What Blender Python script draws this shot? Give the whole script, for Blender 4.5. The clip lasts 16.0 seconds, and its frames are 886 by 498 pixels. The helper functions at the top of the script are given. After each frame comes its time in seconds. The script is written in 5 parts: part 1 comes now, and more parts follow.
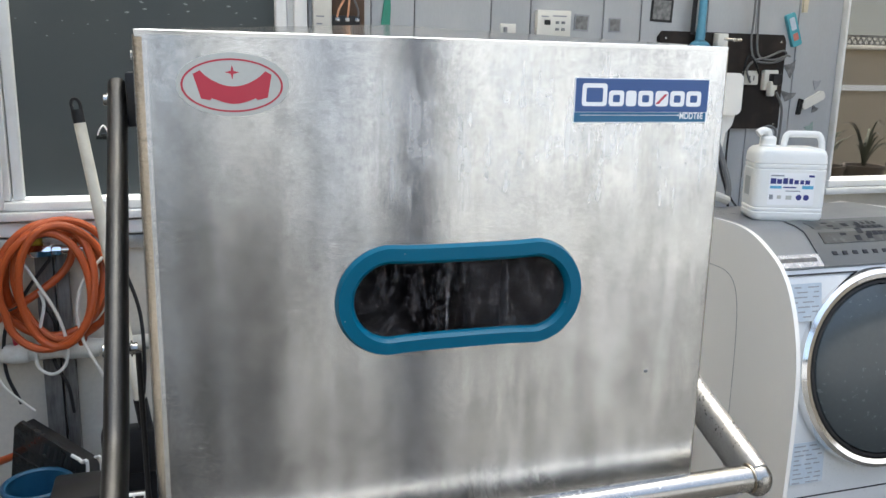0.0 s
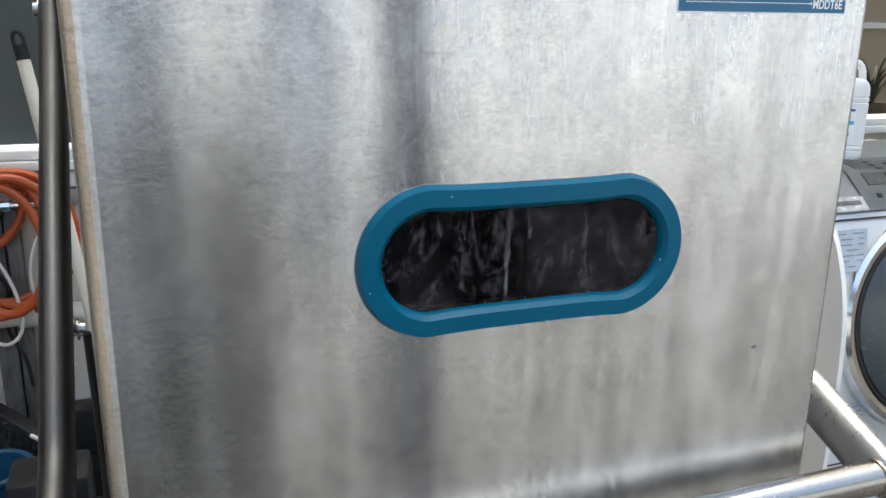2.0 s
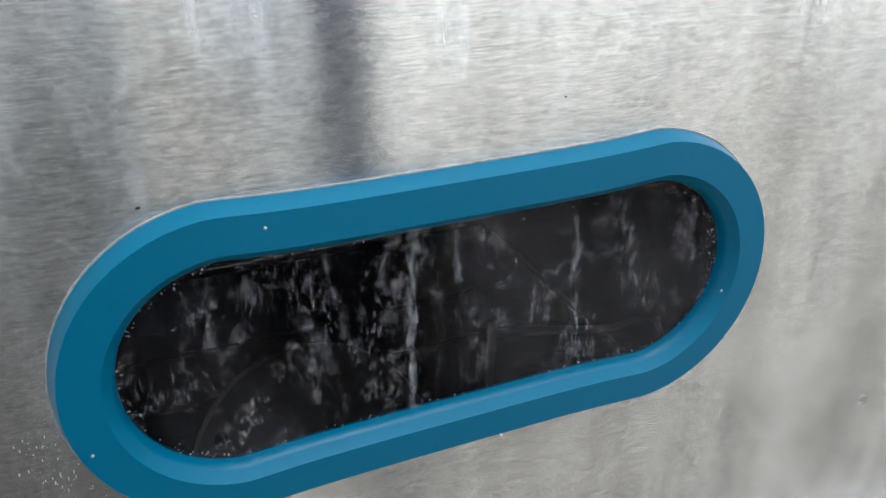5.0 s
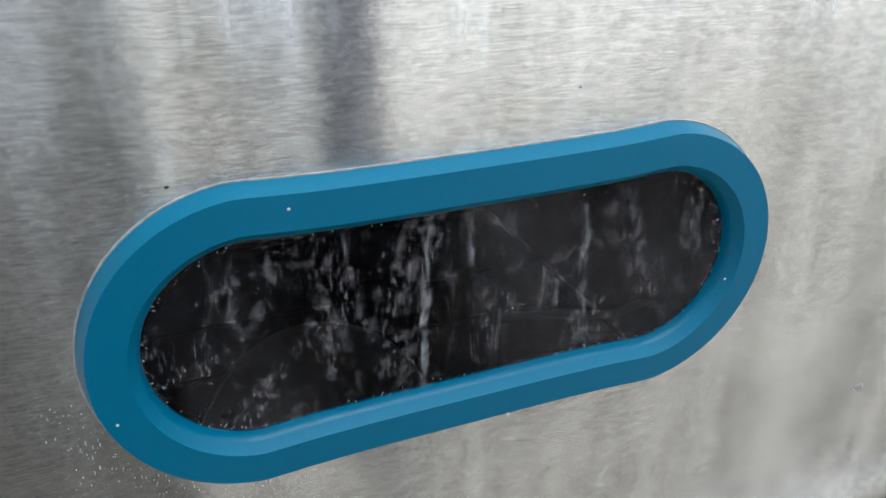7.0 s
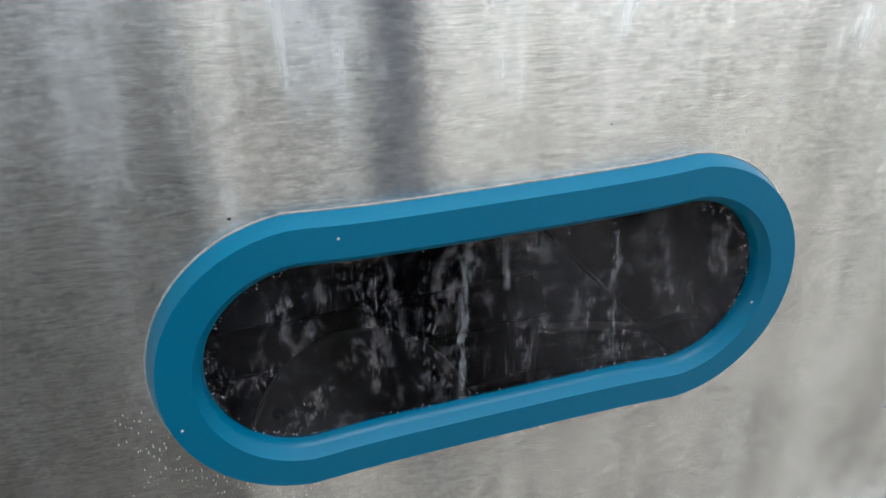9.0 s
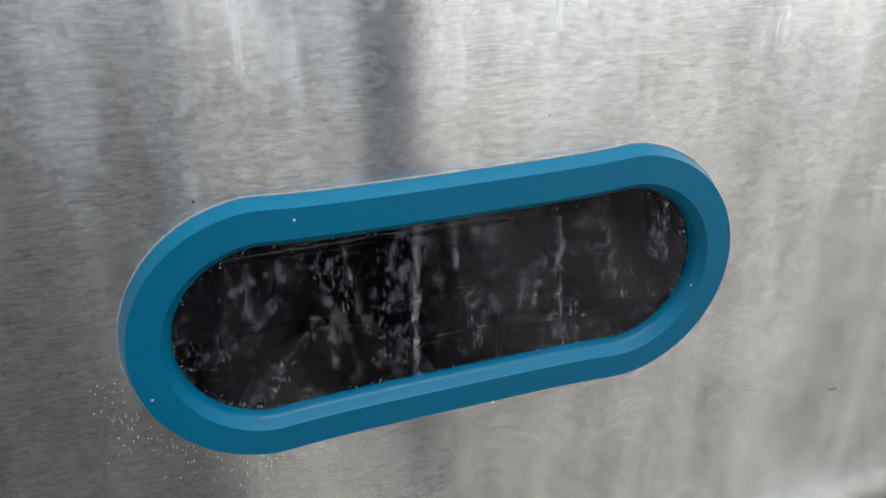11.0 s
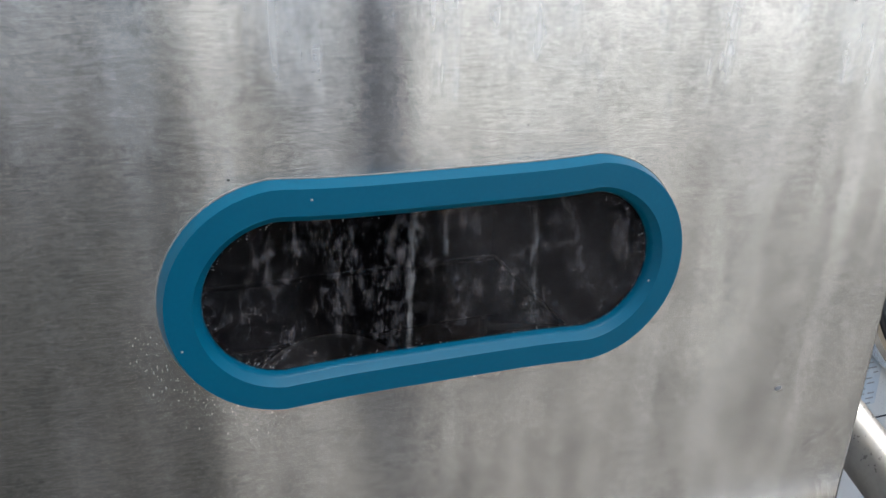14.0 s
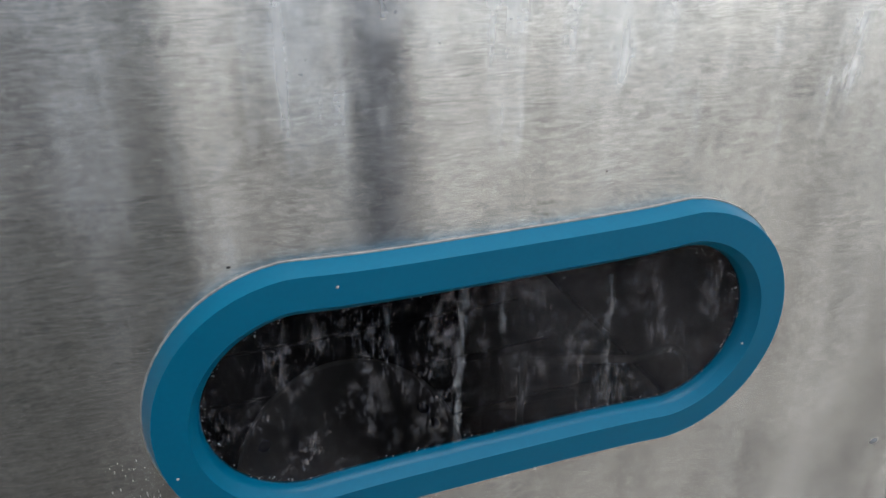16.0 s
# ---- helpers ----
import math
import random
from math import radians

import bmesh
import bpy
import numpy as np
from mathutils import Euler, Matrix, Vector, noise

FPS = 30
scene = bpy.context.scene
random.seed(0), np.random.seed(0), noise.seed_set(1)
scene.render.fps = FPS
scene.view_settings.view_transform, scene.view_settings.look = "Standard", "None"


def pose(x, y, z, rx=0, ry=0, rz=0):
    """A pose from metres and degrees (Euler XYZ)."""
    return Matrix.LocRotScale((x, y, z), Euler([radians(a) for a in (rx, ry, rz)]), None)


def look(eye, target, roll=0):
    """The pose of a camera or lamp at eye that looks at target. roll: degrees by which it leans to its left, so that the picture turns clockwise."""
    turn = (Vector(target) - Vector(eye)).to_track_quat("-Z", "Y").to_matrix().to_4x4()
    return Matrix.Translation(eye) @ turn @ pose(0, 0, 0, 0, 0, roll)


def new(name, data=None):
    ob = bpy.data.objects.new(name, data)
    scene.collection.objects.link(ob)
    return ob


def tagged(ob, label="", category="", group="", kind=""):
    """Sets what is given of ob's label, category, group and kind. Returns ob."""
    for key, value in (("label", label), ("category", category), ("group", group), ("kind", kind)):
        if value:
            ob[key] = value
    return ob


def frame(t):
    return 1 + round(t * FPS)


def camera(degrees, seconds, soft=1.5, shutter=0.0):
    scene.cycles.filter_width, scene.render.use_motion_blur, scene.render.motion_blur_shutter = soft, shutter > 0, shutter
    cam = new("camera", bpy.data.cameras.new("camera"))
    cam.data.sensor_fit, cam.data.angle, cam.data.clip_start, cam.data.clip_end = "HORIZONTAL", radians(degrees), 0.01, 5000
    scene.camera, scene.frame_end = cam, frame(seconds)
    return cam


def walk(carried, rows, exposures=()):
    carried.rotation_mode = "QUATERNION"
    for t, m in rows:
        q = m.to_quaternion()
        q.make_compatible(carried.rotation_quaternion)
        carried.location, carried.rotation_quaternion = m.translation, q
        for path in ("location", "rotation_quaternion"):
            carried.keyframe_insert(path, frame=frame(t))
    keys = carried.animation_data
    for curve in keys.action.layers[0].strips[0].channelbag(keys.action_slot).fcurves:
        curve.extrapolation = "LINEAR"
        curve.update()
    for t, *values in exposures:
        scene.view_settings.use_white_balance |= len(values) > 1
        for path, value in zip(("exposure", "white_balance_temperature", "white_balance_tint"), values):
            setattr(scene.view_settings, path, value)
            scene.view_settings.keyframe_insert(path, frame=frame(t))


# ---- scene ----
cam = camera(55.9, 16.0)
PATH = [
    (0, (0.029, -0.728, 1.307), (0.631, 1.129, 0.876), 1.2),
    (0.5, (0.04, -0.719, 1.303), (0.58, 1.156, 0.866), 0.9),
    (1, (0.058, -0.703, 1.293), (0.544, 1.181, 0.83), 0.7),
    (1.5, (0.052, -0.643, 1.266), (0.534, 1.235, 0.776), 0.9),
    (2, (0.039, -0.509, 1.252), (0.694, 1.301, 0.711), 0.7),
    (2.5, (0.099, -0.393, 1.238), (0.88, 1.345, 0.63), 1.5),
    (3, (0.174, -0.291, 1.217), (0.906, 1.455, 0.574), 1.3),
    (5.5, (0.192, -0.219, 1.235), (0.872, 1.416, 0.306), -0.7),
    (6, (0.181, -0.22, 1.233), (0.867, 1.405, 0.288), -0.1),
    (6.5, (0.179, -0.225, 1.23), (0.868, 1.396, 0.282), 0.1),
    (7, (0.184, -0.224, 1.237), (0.864, 1.415, 0.313), 0.5),
    (7.5, (0.176, -0.227, 1.243), (0.831, 1.433, 0.34), 0.5),
    (8, (0.176, -0.231, 1.248), (0.794, 1.428, 0.319), 0.3),
    (10.5, (0.193, -0.256, 1.26), (0.746, 1.422, 0.322), -0.8),
    (11, (0.191, -0.268, 1.255), (0.764, 1.423, 0.356), -0.8),
    (11.5, (0.188, -0.281, 1.246), (0.768, 1.42, 0.369), 0.4),
    (12, (0.18, -0.294, 1.243), (0.796, 1.422, 0.421), 1.0),
    (12.5, (0.176, -0.302, 1.243), (0.801, 1.415, 0.43), 1.4),
    (13, (0.175, -0.317, 1.244), (0.8, 1.406, 0.443), 1.6),
    (13.5, (0.17, -0.323, 1.247), (0.809, 1.408, 0.475), 1.7),
    (14, (0.168, -0.326, 1.248), (0.796, 1.414, 0.488), 1.4),
    (14.5, (0.176, -0.314, 1.245), (0.808, 1.425, 0.486), 1.3),
    (15, (0.185, -0.282, 1.256), (0.823, 1.44, 0.465), 1.2),
    (15.5, (0.176, -0.251, 1.264), (0.81, 1.454, 0.433), 1.0),
    (16, (0.177, -0.232, 1.265), (0.804, 1.44, 0.365), 0.5),
]

EXPOSURES = [(0.0, 1.93, 6360, 2), (2.0, 1.83, 6310, 2), (3.0, 1.83, 6210, 1), (5.5, 2.28, 6340, 0), (6.5, 2.28, 6340, 0), (7.5, 2.22, 6360, 0), (10.5, 2.14, 6410, 1), (13.5, 1.87, 6430, 3), (16.0, 1.82, 6430, 2)]
walk(cam, [(t, look(eye, target, roll)) for t, eye, target, roll in PATH], EXPOSURES)

# ---- light ----
FLOOR = -0.06
world = bpy.data.worlds.new("world")
scene.world = world
world.use_nodes = True
wn = world.node_tree
sky = wn.nodes.new("ShaderNodeTexSky")
sky.sky_type = "NISHITA"
sky.sun_disc = False
sky.sun_elevation = radians(73)
sky.sun_rotation = radians(24)
sky.air_density, sky.dust_density, sky.ozone_density = 1.0, 8.0, 0.6
wn.links.new(sky.outputs[0], wn.nodes["Background"].inputs[0])
wn.nodes["Background"].inputs[1].default_value = 0.15
sun = new("sun", bpy.data.lights.new("sun", "SUN"))
sun.data.energy, sun.data.angle, sun.data.color = 1.3, radians(56), (1.0, 0.975, 0.95)
sun.matrix_world = look((0.50, 1.10, 4.0), (0, 0, 0))


# ---- materials ----
def mat(name, color, rough=0.5, metal=0.0, vary=0.15, scale=8.0, fine=60.0, bump=0.05, stretch=(1, 1, 1), rough_vary=0.1, dirt=None, dirt_amount=0.0, dirt_scale=3.0, random_tint=0.0):
    """A plain surface with variation at two scales, fine relief and optional dirt."""
    m = bpy.data.materials.new(name)
    m.use_nodes = True
    n, l = m.node_tree.nodes, m.node_tree.links
    b = n["Principled BSDF"]
    tc = n.new("ShaderNodeTexCoord")
    mp = n.new("ShaderNodeMapping")
    mp.inputs["Scale"].default_value = stretch
    l.new(tc.outputs["Object"], mp.inputs["Vector"])
    big, small = n.new("ShaderNodeTexNoise"), n.new("ShaderNodeTexNoise")
    for t, sc, d in ((big, scale, 4), (small, fine, 3)):
        t.inputs["Scale"].default_value = sc
        t.inputs["Detail"].default_value = d
        l.new(mp.outputs[0], t.inputs["Vector"])
    add = n.new("ShaderNodeMath")
    add.operation = "ADD"
    l.new(big.outputs[0], add.inputs[0])
    l.new(small.outputs[0], add.inputs[1])
    mr = n.new("ShaderNodeMapRange")
    mr.inputs["From Min"].default_value, mr.inputs["From Max"].default_value = 0.6, 1.4
    mr.inputs["To Min"].default_value, mr.inputs["To Max"].default_value = 1 - vary, 1 + vary
    l.new(add.outputs[0], mr.inputs["Value"])
    sc = n.new("ShaderNodeVectorMath")
    sc.operation = "SCALE"
    sc.inputs[0].default_value = color
    l.new(mr.outputs[0], sc.inputs["Scale"])
    out = sc.outputs[0]
    if random_tint:
        oi = n.new("ShaderNodeObjectInfo")
        rr = n.new("ShaderNodeMapRange")
        rr.inputs["To Min"].default_value, rr.inputs["To Max"].default_value = 1 - random_tint, 1 + random_tint
        l.new(oi.outputs["Random"], rr.inputs["Value"])
        s2 = n.new("ShaderNodeVectorMath")
        s2.operation = "SCALE"
        l.new(out, s2.inputs[0])
        l.new(rr.outputs[0], s2.inputs["Scale"])
        out = s2.outputs[0]
    if dirt:
        dn = n.new("ShaderNodeTexNoise")
        dn.inputs["Scale"].default_value, dn.inputs["Detail"].default_value = dirt_scale, 6
        l.new(tc.outputs["Object"], dn.inputs["Vector"])
        dr = n.new("ShaderNodeMapRange")
        dr.inputs["From Min"].default_value, dr.inputs["From Max"].default_value = 0.5, 0.72
        dr.inputs["To Max"].default_value = dirt_amount
        l.new(dn.outputs[0], dr.inputs["Value"])
        mx = n.new("ShaderNodeMix")
        mx.data_type = "RGBA"
        l.new(dr.outputs[0], mx.inputs[0])
        l.new(out, mx.inputs[6])
        mx.inputs[7].default_value = (*dirt, 1)
        out = mx.outputs[2]
    l.new(out, b.inputs["Base Color"])
    b.inputs["Metallic"].default_value = metal
    r2 = n.new("ShaderNodeMapRange")
    r2.inputs["From Min"].default_value, r2.inputs["From Max"].default_value = 0.6, 1.4
    r2.inputs["To Min"].default_value, r2.inputs["To Max"].default_value = max(0.02, rough - rough_vary), min(1, rough + rough_vary)
    l.new(add.outputs[0], r2.inputs["Value"])
    l.new(r2.outputs[0], b.inputs["Roughness"])
    if bump:
        bp = n.new("ShaderNodeBump")
        bp.inputs["Strength"].default_value = bump
        bp.inputs["Distance"].default_value = 0.002
        l.new(small.outputs[0], bp.inputs["Height"])
        l.new(bp.outputs[0], b.inputs["Normal"])
    return m


def math_node(n, l, op, a, b=None, c=None):
    m = n.new("ShaderNodeMath")
    m.operation = op
    for k, v in enumerate((a, b, c)):
        if v is None:
            continue
        if isinstance(v, (int, float)):
            m.inputs[k].default_value = v
        else:
            l.new(v, m.inputs[k])
    return m.outputs[0]


def ranged(n, l, v, a, b, c=0.0, d=1.0, smooth=True):
    m = n.new("ShaderNodeMapRange")
    m.interpolation_type = "SMOOTHSTEP" if smooth else "LINEAR"
    for k, x in zip(("From Min", "From Max", "To Min", "To Max"), (a, b, c, d)):
        m.inputs[k].default_value = x
    l.new(v, m.inputs["Value"])
    return m.outputs[0]


def noise_node(n, l, vec, scale, stretch=(1, 1, 1), detail=4.0, rough=0.55, offset=(0, 0, 0)):
    mp = n.new("ShaderNodeMapping")
    mp.inputs["Scale"].default_value = stretch
    mp.inputs["Location"].default_value = (offset[0], offset[1] + 0.43, offset[2])
    l.new(vec, mp.inputs["Vector"])
    t = n.new("ShaderNodeTexNoise")
    t.inputs["Scale"].default_value, t.inputs["Detail"].default_value, t.inputs["Roughness"].default_value = scale, detail, rough
    l.new(mp.outputs[0], t.inputs["Vector"])
    return t.outputs[0]


def brushed_steel(name, film=True):
    """Stainless sheet brushed along x, with dried water film, drips and droplet marks."""
    m = bpy.data.materials.new(name)
    m.use_nodes = True
    n, l = m.node_tree.nodes, m.node_tree.links
    b = n.new("ShaderNodeBsdfAnisotropic")
    soft = n.new("ShaderNodeBsdfAnisotropic")
    n.remove(n["Principled BSDF"])
    tc = n.new("ShaderNodeTexCoord")
    v = tc.outputs["Object"]
    xyz = n.new("ShaderNodeSeparateXYZ")
    l.new(v, xyz.inputs[0])
    grain = noise_node(n, l, v, 1.0, (200, 200, 1700), 4.0, 0.75)
    grain_b = noise_node(n, l, v, 1.0, (160, 160, 2600), 2.0, 0.6)
    blotch = noise_node(n, l, v, 9.0, (1, 1, 0.6), 5.0, 0.6)
    streak = noise_node(n, l, v, 1.0, (150, 150, 7), 5.0, 0.6)
    streak_b = noise_node(n, l, v, 1.0, (42, 42, 3.0), 4.0, 0.6, (3.1, 0, 1.7))
    patchy = noise_node(n, l, v, 17.0, (1.3, 1, 1), 6.0, 0.65, (2.0, 0, 8.0))
    tg = n.new("ShaderNodeCombineXYZ")
    tg.inputs[2].default_value = 1.0
    for g, an in ((b, -0.75), (soft, -0.60)):
        g.distribution = "GGX"
        g.inputs["Anisotropy"].default_value = an
        l.new(tg.outputs[0], g.inputs["Tangent"])
    soft.inputs["Roughness"].default_value = 0.27
    # dried film: strongest in the upper part, in drips that end unevenly
    edge = math_node(n, l, "ADD", xyz.outputs[2], math_node(n, l, "MULTIPLY", math_node(n, l, "SUBTRACT", math_node(n, l, "ADD", math_node(n, l, "MULTIPLY", streak, 0.3), math_node(n, l, "ADD", math_node(n, l, "MULTIPLY", streak_b, 0.3), math_node(n, l, "MULTIPLY", patchy, 0.4))), 0.5), 0.30))
    upper = ranged(n, l, edge, 1.165, 1.215)
    lower = math_node(n, l, "SUBTRACT", 1.0, ranged(n, l, edge, 1.29, 1.33))
    drip = ranged(n, l, math_node(n, l, "ADD", math_node(n, l, "MULTIPLY", streak, 0.30), math_node(n, l, "MULTIPLY", patchy, 0.70)), 0.43, 0.58)
    film_mask = math_node(n, l, "MULTIPLY", math_node(n, l, "MULTIPLY", drip, upper), math_node(n, l, "MULTIPLY", math_node(n, l, "ADD", math_node(n, l, "MULTIPLY", lower, 0.7), 0.3), ranged(n, l, xyz.outputs[0], 0.12, 0.27, 0.12, 1.0)))
    wide = ranged(n, l, streak_b, 0.42, 0.66)
    speckle = ranged(n, l, noise_node(n, l, v, 210.0, (1, 1, 0.7), 3.0, 0.7), 0.63, 0.70)
    k = 0.33 if film else 0.12
    film_amt = math_node(n, l, "MINIMUM", math_node(n, l, "ADD", math_node(n, l, "MULTIPLY", film_mask, k), math_node(n, l, "MULTIPLY", math_node(n, l, "MULTIPLY", speckle, wide), 0.13)), 0.6)
    thin = math_node(n, l, "MULTIPLY", ranged(n, l, streak, 0.55, 0.66), math_node(n, l, "MULTIPLY", math_node(n, l, "MULTIPLY", upper, ranged(n, l, xyz.outputs[0], 0.14, 0.28, 0.1, 1.0)), ranged(n, l, patchy, 0.42, 0.60)))
    chalk = math_node(n, l, "ADD", math_node(n, l, "MULTIPLY", film_mask, 0.28 if film else 0.03), math_node(n, l, "MULTIPLY", thin, 0.15 if film else 0.0))
    cr = n.new("ShaderNodeMix")
    cr.data_type = "RGBA"
    cloud = noise_node(n, l, v, 24.0, (1, 1, 0.55), 6.0, 0.68, (5, 0, 3))
    sand = noise_node(n, l, v, 520.0, (1, 1, 1), 2.0, 0.6)
    tone = math_node(n, l, "ADD", math_node(n, l, "ADD", math_node(n, l, "MULTIPLY", cloud, 0.55), math_node(n, l, "MULTIPLY", streak_b, 0.25)), math_node(n, l, "ADD", math_node(n, l, "MULTIPLY", grain, 0.70), math_node(n, l, "MULTIPLY", sand, 0.30)))
    l.new(ranged(n, l, tone, 0.70, 1.10, 0.0, 1.0, False), cr.inputs[0])
    cr.inputs[6].default_value = (0.36, 0.365, 0.37, 1)
    cr.inputs[7].default_value = (0.86, 0.86, 0.855, 1)
    fm = n.new("ShaderNodeMix")
    fm.data_type = "RGBA"
    l.new(film_amt, fm.inputs[0])
    l.new(cr.outputs[2], fm.inputs[6])
    fm.inputs[7].default_value = (0.95, 0.95, 0.93, 1)
    # dried droplet marks, dull and a little darker, over the upper part
    drop = math_node(n, l, "MULTIPLY", ranged(n, l, noise_node(n, l, v, 150.0, (1, 1, 0.9), 1.0, 0.4, (4, 0, 1)), 0.655, 0.70), ranged(n, l, xyz.outputs[2], 1.14, 1.22))
    dm = n.new("ShaderNodeMix")
    dm.data_type = "RGBA"
    l.new(math_node(n, l, "MULTIPLY", drop, 0.35), dm.inputs[0])
    l.new(fm.outputs[2], dm.inputs[6])
    dm.inputs[7].default_value = (0.36, 0.36, 0.36, 1)
    l.new(dm.outputs[2], b.inputs["Color"])
    l.new(dm.outputs[2], soft.inputs["Color"])
    rg = math_node(n, l, "ADD", ranged(n, l, blotch, 0.3, 0.7, 0.14, 0.18), math_node(n, l, "ADD", math_node(n, l, "MULTIPLY", math_node(n, l, "SUBTRACT", grain, 0.5), 0.07), math_node(n, l, "ADD", math_node(n, l, "MULTIPLY", math_node(n, l, "SUBTRACT", wide, 0.5), 0.03), math_node(n, l, "MULTIPLY", film_amt, 0.16))))
    l.new(rg, b.inputs["Roughness"])
    bp = n.new("ShaderNodeBump")
    bp.inputs["Strength"].default_value, bp.inputs["Distance"].default_value = 0.06, 0.0004
    l.new(grain_b, bp.inputs["Height"])
    l.new(bp.outputs[0], b.inputs["Normal"])
    l.new(bp.outputs[0], soft.inputs["Normal"])
    mx = n.new("ShaderNodeMixShader")
    l.new(math_node(n, l, "ADD", 0.15, math_node(n, l, "MULTIPLY", film_amt, 0.9)), mx.inputs[0])
    l.new(b.outputs[0], mx.inputs[1])
    l.new(soft.outputs[0], mx.inputs[2])
    powder = n.new("ShaderNodeBsdfDiffuse")
    powder.inputs["Color"].default_value = (0.78, 0.775, 0.76, 1)
    top = n.new("ShaderNodeMixShader")
    l.new(chalk, top.inputs[0])
    l.new(mx.outputs[0], top.inputs[1])
    l.new(powder.outputs[0], top.inputs[2])
    l.new(top.outputs[0], n["Material Output"].inputs[0])
    return m


def wet_glass(name):
    """Dark viewing glass, clear, with runs and splashes of water clinging to its inner side."""
    m = bpy.data.materials.new(name)
    m.use_nodes = True
    n, l = m.node_tree.nodes, m.node_tree.links
    b = n["Principled BSDF"]
    tc = n.new("ShaderNodeTexCoord")
    v = tc.outputs["Object"]
    runs = noise_node(n, l, v, 1.0, (250, 40, 150), 4.0, 0.62)
    fleck = noise_node(n, l, v, 1.0, (880, 40, 400), 2.0, 0.5, (7, 0, 2))
    patch = noise_node(n, l, v, 58.0, (1, 1, 0.7), 4.0, 0.65, (1.3, 0, 0.4))
    mist = noise_node(n, l, v, 11.0, (1.2, 1, 0.5), 4.0, 0.6, (2.2, 0, 0.9))
    a = math_node(n, l, "MULTIPLY", ranged(n, l, runs, 0.50, 0.66), ranged(n, l, patch, 0.40, 0.62))
    f = math_node(n, l, "MULTIPLY", ranged(n, l, fleck, 0.56, 0.66), ranged(n, l, patch, 0.44, 0.60))
    amt = math_node(n, l, "ADD", math_node(n, l, "MULTIPLY", a, 0.048), math_node(n, l, "ADD", math_node(n, l, "MULTIPLY", f, 0.065), math_node(n, l, "ADD", 0.001, math_node(n, l, "MULTIPLY", ranged(n, l, mist, 0.40, 0.72), 0.017))))
    b.inputs["Base Color"].default_value = (0.80, 0.72, 0.72, 1)
    b.inputs["Roughness"].default_value = 0.35
    l.new(ranged(n, l, amt, 0.0, 1.0, 0.0, 1.0, False), b.inputs["Alpha"])
    bp = n.new("ShaderNodeBump")
    bp.inputs["Strength"].default_value, bp.inputs["Distance"].default_value = 0.4, 0.001
    l.new(math_node(n, l, "ADD", runs, fleck), bp.inputs["Height"])
    l.new(bp.outputs[0], b.inputs["Normal"])
    return m


def clear_glass(name, tint=(0.9, 0.93, 0.92), ior=1.45):
    m = bpy.data.materials.new(name)
    m.use_nodes = True
    b = m.node_tree.nodes["Principled BSDF"]
    b.inputs["Base Color"].default_value = (*tint, 1)
    b.inputs["Roughness"].default_value = 0.02
    b.inputs["IOR"].default_value = ior
    b.inputs["Transmission Weight"].default_value = 1.0
    return m


def drip_film(name, lo, hi):
    """Thin broken whitish film left by running water."""
    m = bpy.data.materials.new(name)
    m.use_nodes = True
    n, l = m.node_tree.nodes, m.node_tree.links
    b = n["Principled BSDF"]
    b.inputs["Base Color"].default_value = (0.85, 0.84, 0.82, 1)
    b.inputs["Roughness"].default_value = 0.45
    tc = n.new("ShaderNodeTexCoord")
    l.new(ranged(n, l, noise_node(n, l, tc.outputs["Object"], 1.0, (520, 520, 150), 5.0, 0.75), 0.44, 0.72, lo, hi), b.inputs["Alpha"])
    return m


RUNWATER = drip_film("running_water", 0.0, 0.17)
STEEL = brushed_steel("brushed_steel_sheet")
STEEL_PLAIN = brushed_steel("brushed_steel_side", film=False)
TUBE = mat("polished_steel_tube", (0.35, 0.345, 0.335), 0.24, 1.0, 0.12, 14, 260, 0.04, (1, 1, 1), 0.06, (0.30, 0.26, 0.20), 0.35, 9)
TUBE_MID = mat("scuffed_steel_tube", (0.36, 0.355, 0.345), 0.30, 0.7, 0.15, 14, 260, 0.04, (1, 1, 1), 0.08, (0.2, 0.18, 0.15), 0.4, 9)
# left arm's steel: its shade is put into the base colour
TUBE_SHADED = mat("shaded_steel_tube", (0.05, 0.05, 0.05), 0.42, 1.0, 0.2, 14, 300, 0.05, (1, 1, 1), 0.08, (0.10, 0.095, 0.085), 0.4, 9)
WELD = mat("weld_heat_tint", (0.36, 0.31, 0.24), 0.35, 1.0, 0.3, 60, 400, 0.2)
BOLT = mat("zinc_bolt", (0.38, 0.38, 0.37), 0.25, 1.0, 0.1)
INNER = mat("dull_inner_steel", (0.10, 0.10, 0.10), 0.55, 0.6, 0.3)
RUBBER = mat("blue_rubber", (0.0002, 0.098, 0.172), 0.36, 0.0, 0.06, 12, 500, 0.01, rough_vary=0.02)
RUBBER.node_tree.nodes["Principled BSDF"].inputs["Specular IOR Level"].default_value = 0.22
GASKET = mat("grey_sealant", (0.26, 0.25, 0.23), 0.7, 0.0, 0.4, 90, 400, 0.3)
WETGLASS = wet_glass("wet_window_glass")
GLASS = clear_glass("clear_glass")
# tint put into the pane to dim the bright yard behind window_2
DIM_GLASS = clear_glass("view_dimming_glass", (0.50, 0.48, 0.44))
SMOKED = clear_glass("smoked_glass", (0.15, 0.15, 0.155), 1.12)
WHITE_PLASTIC = mat("white_plastic", (0.86, 0.84, 0.79), 0.24, 0.0, 0.006, 4, 30, 0.0, rough_vary=0.03)
OFFWHITE = mat("aged_white_plastic", (0.68, 0.67, 0.62), 0.4, 0.0, 0.05, 7, 200, 0.02, dirt=(0.42, 0.38, 0.31), dirt_amount=0.35)
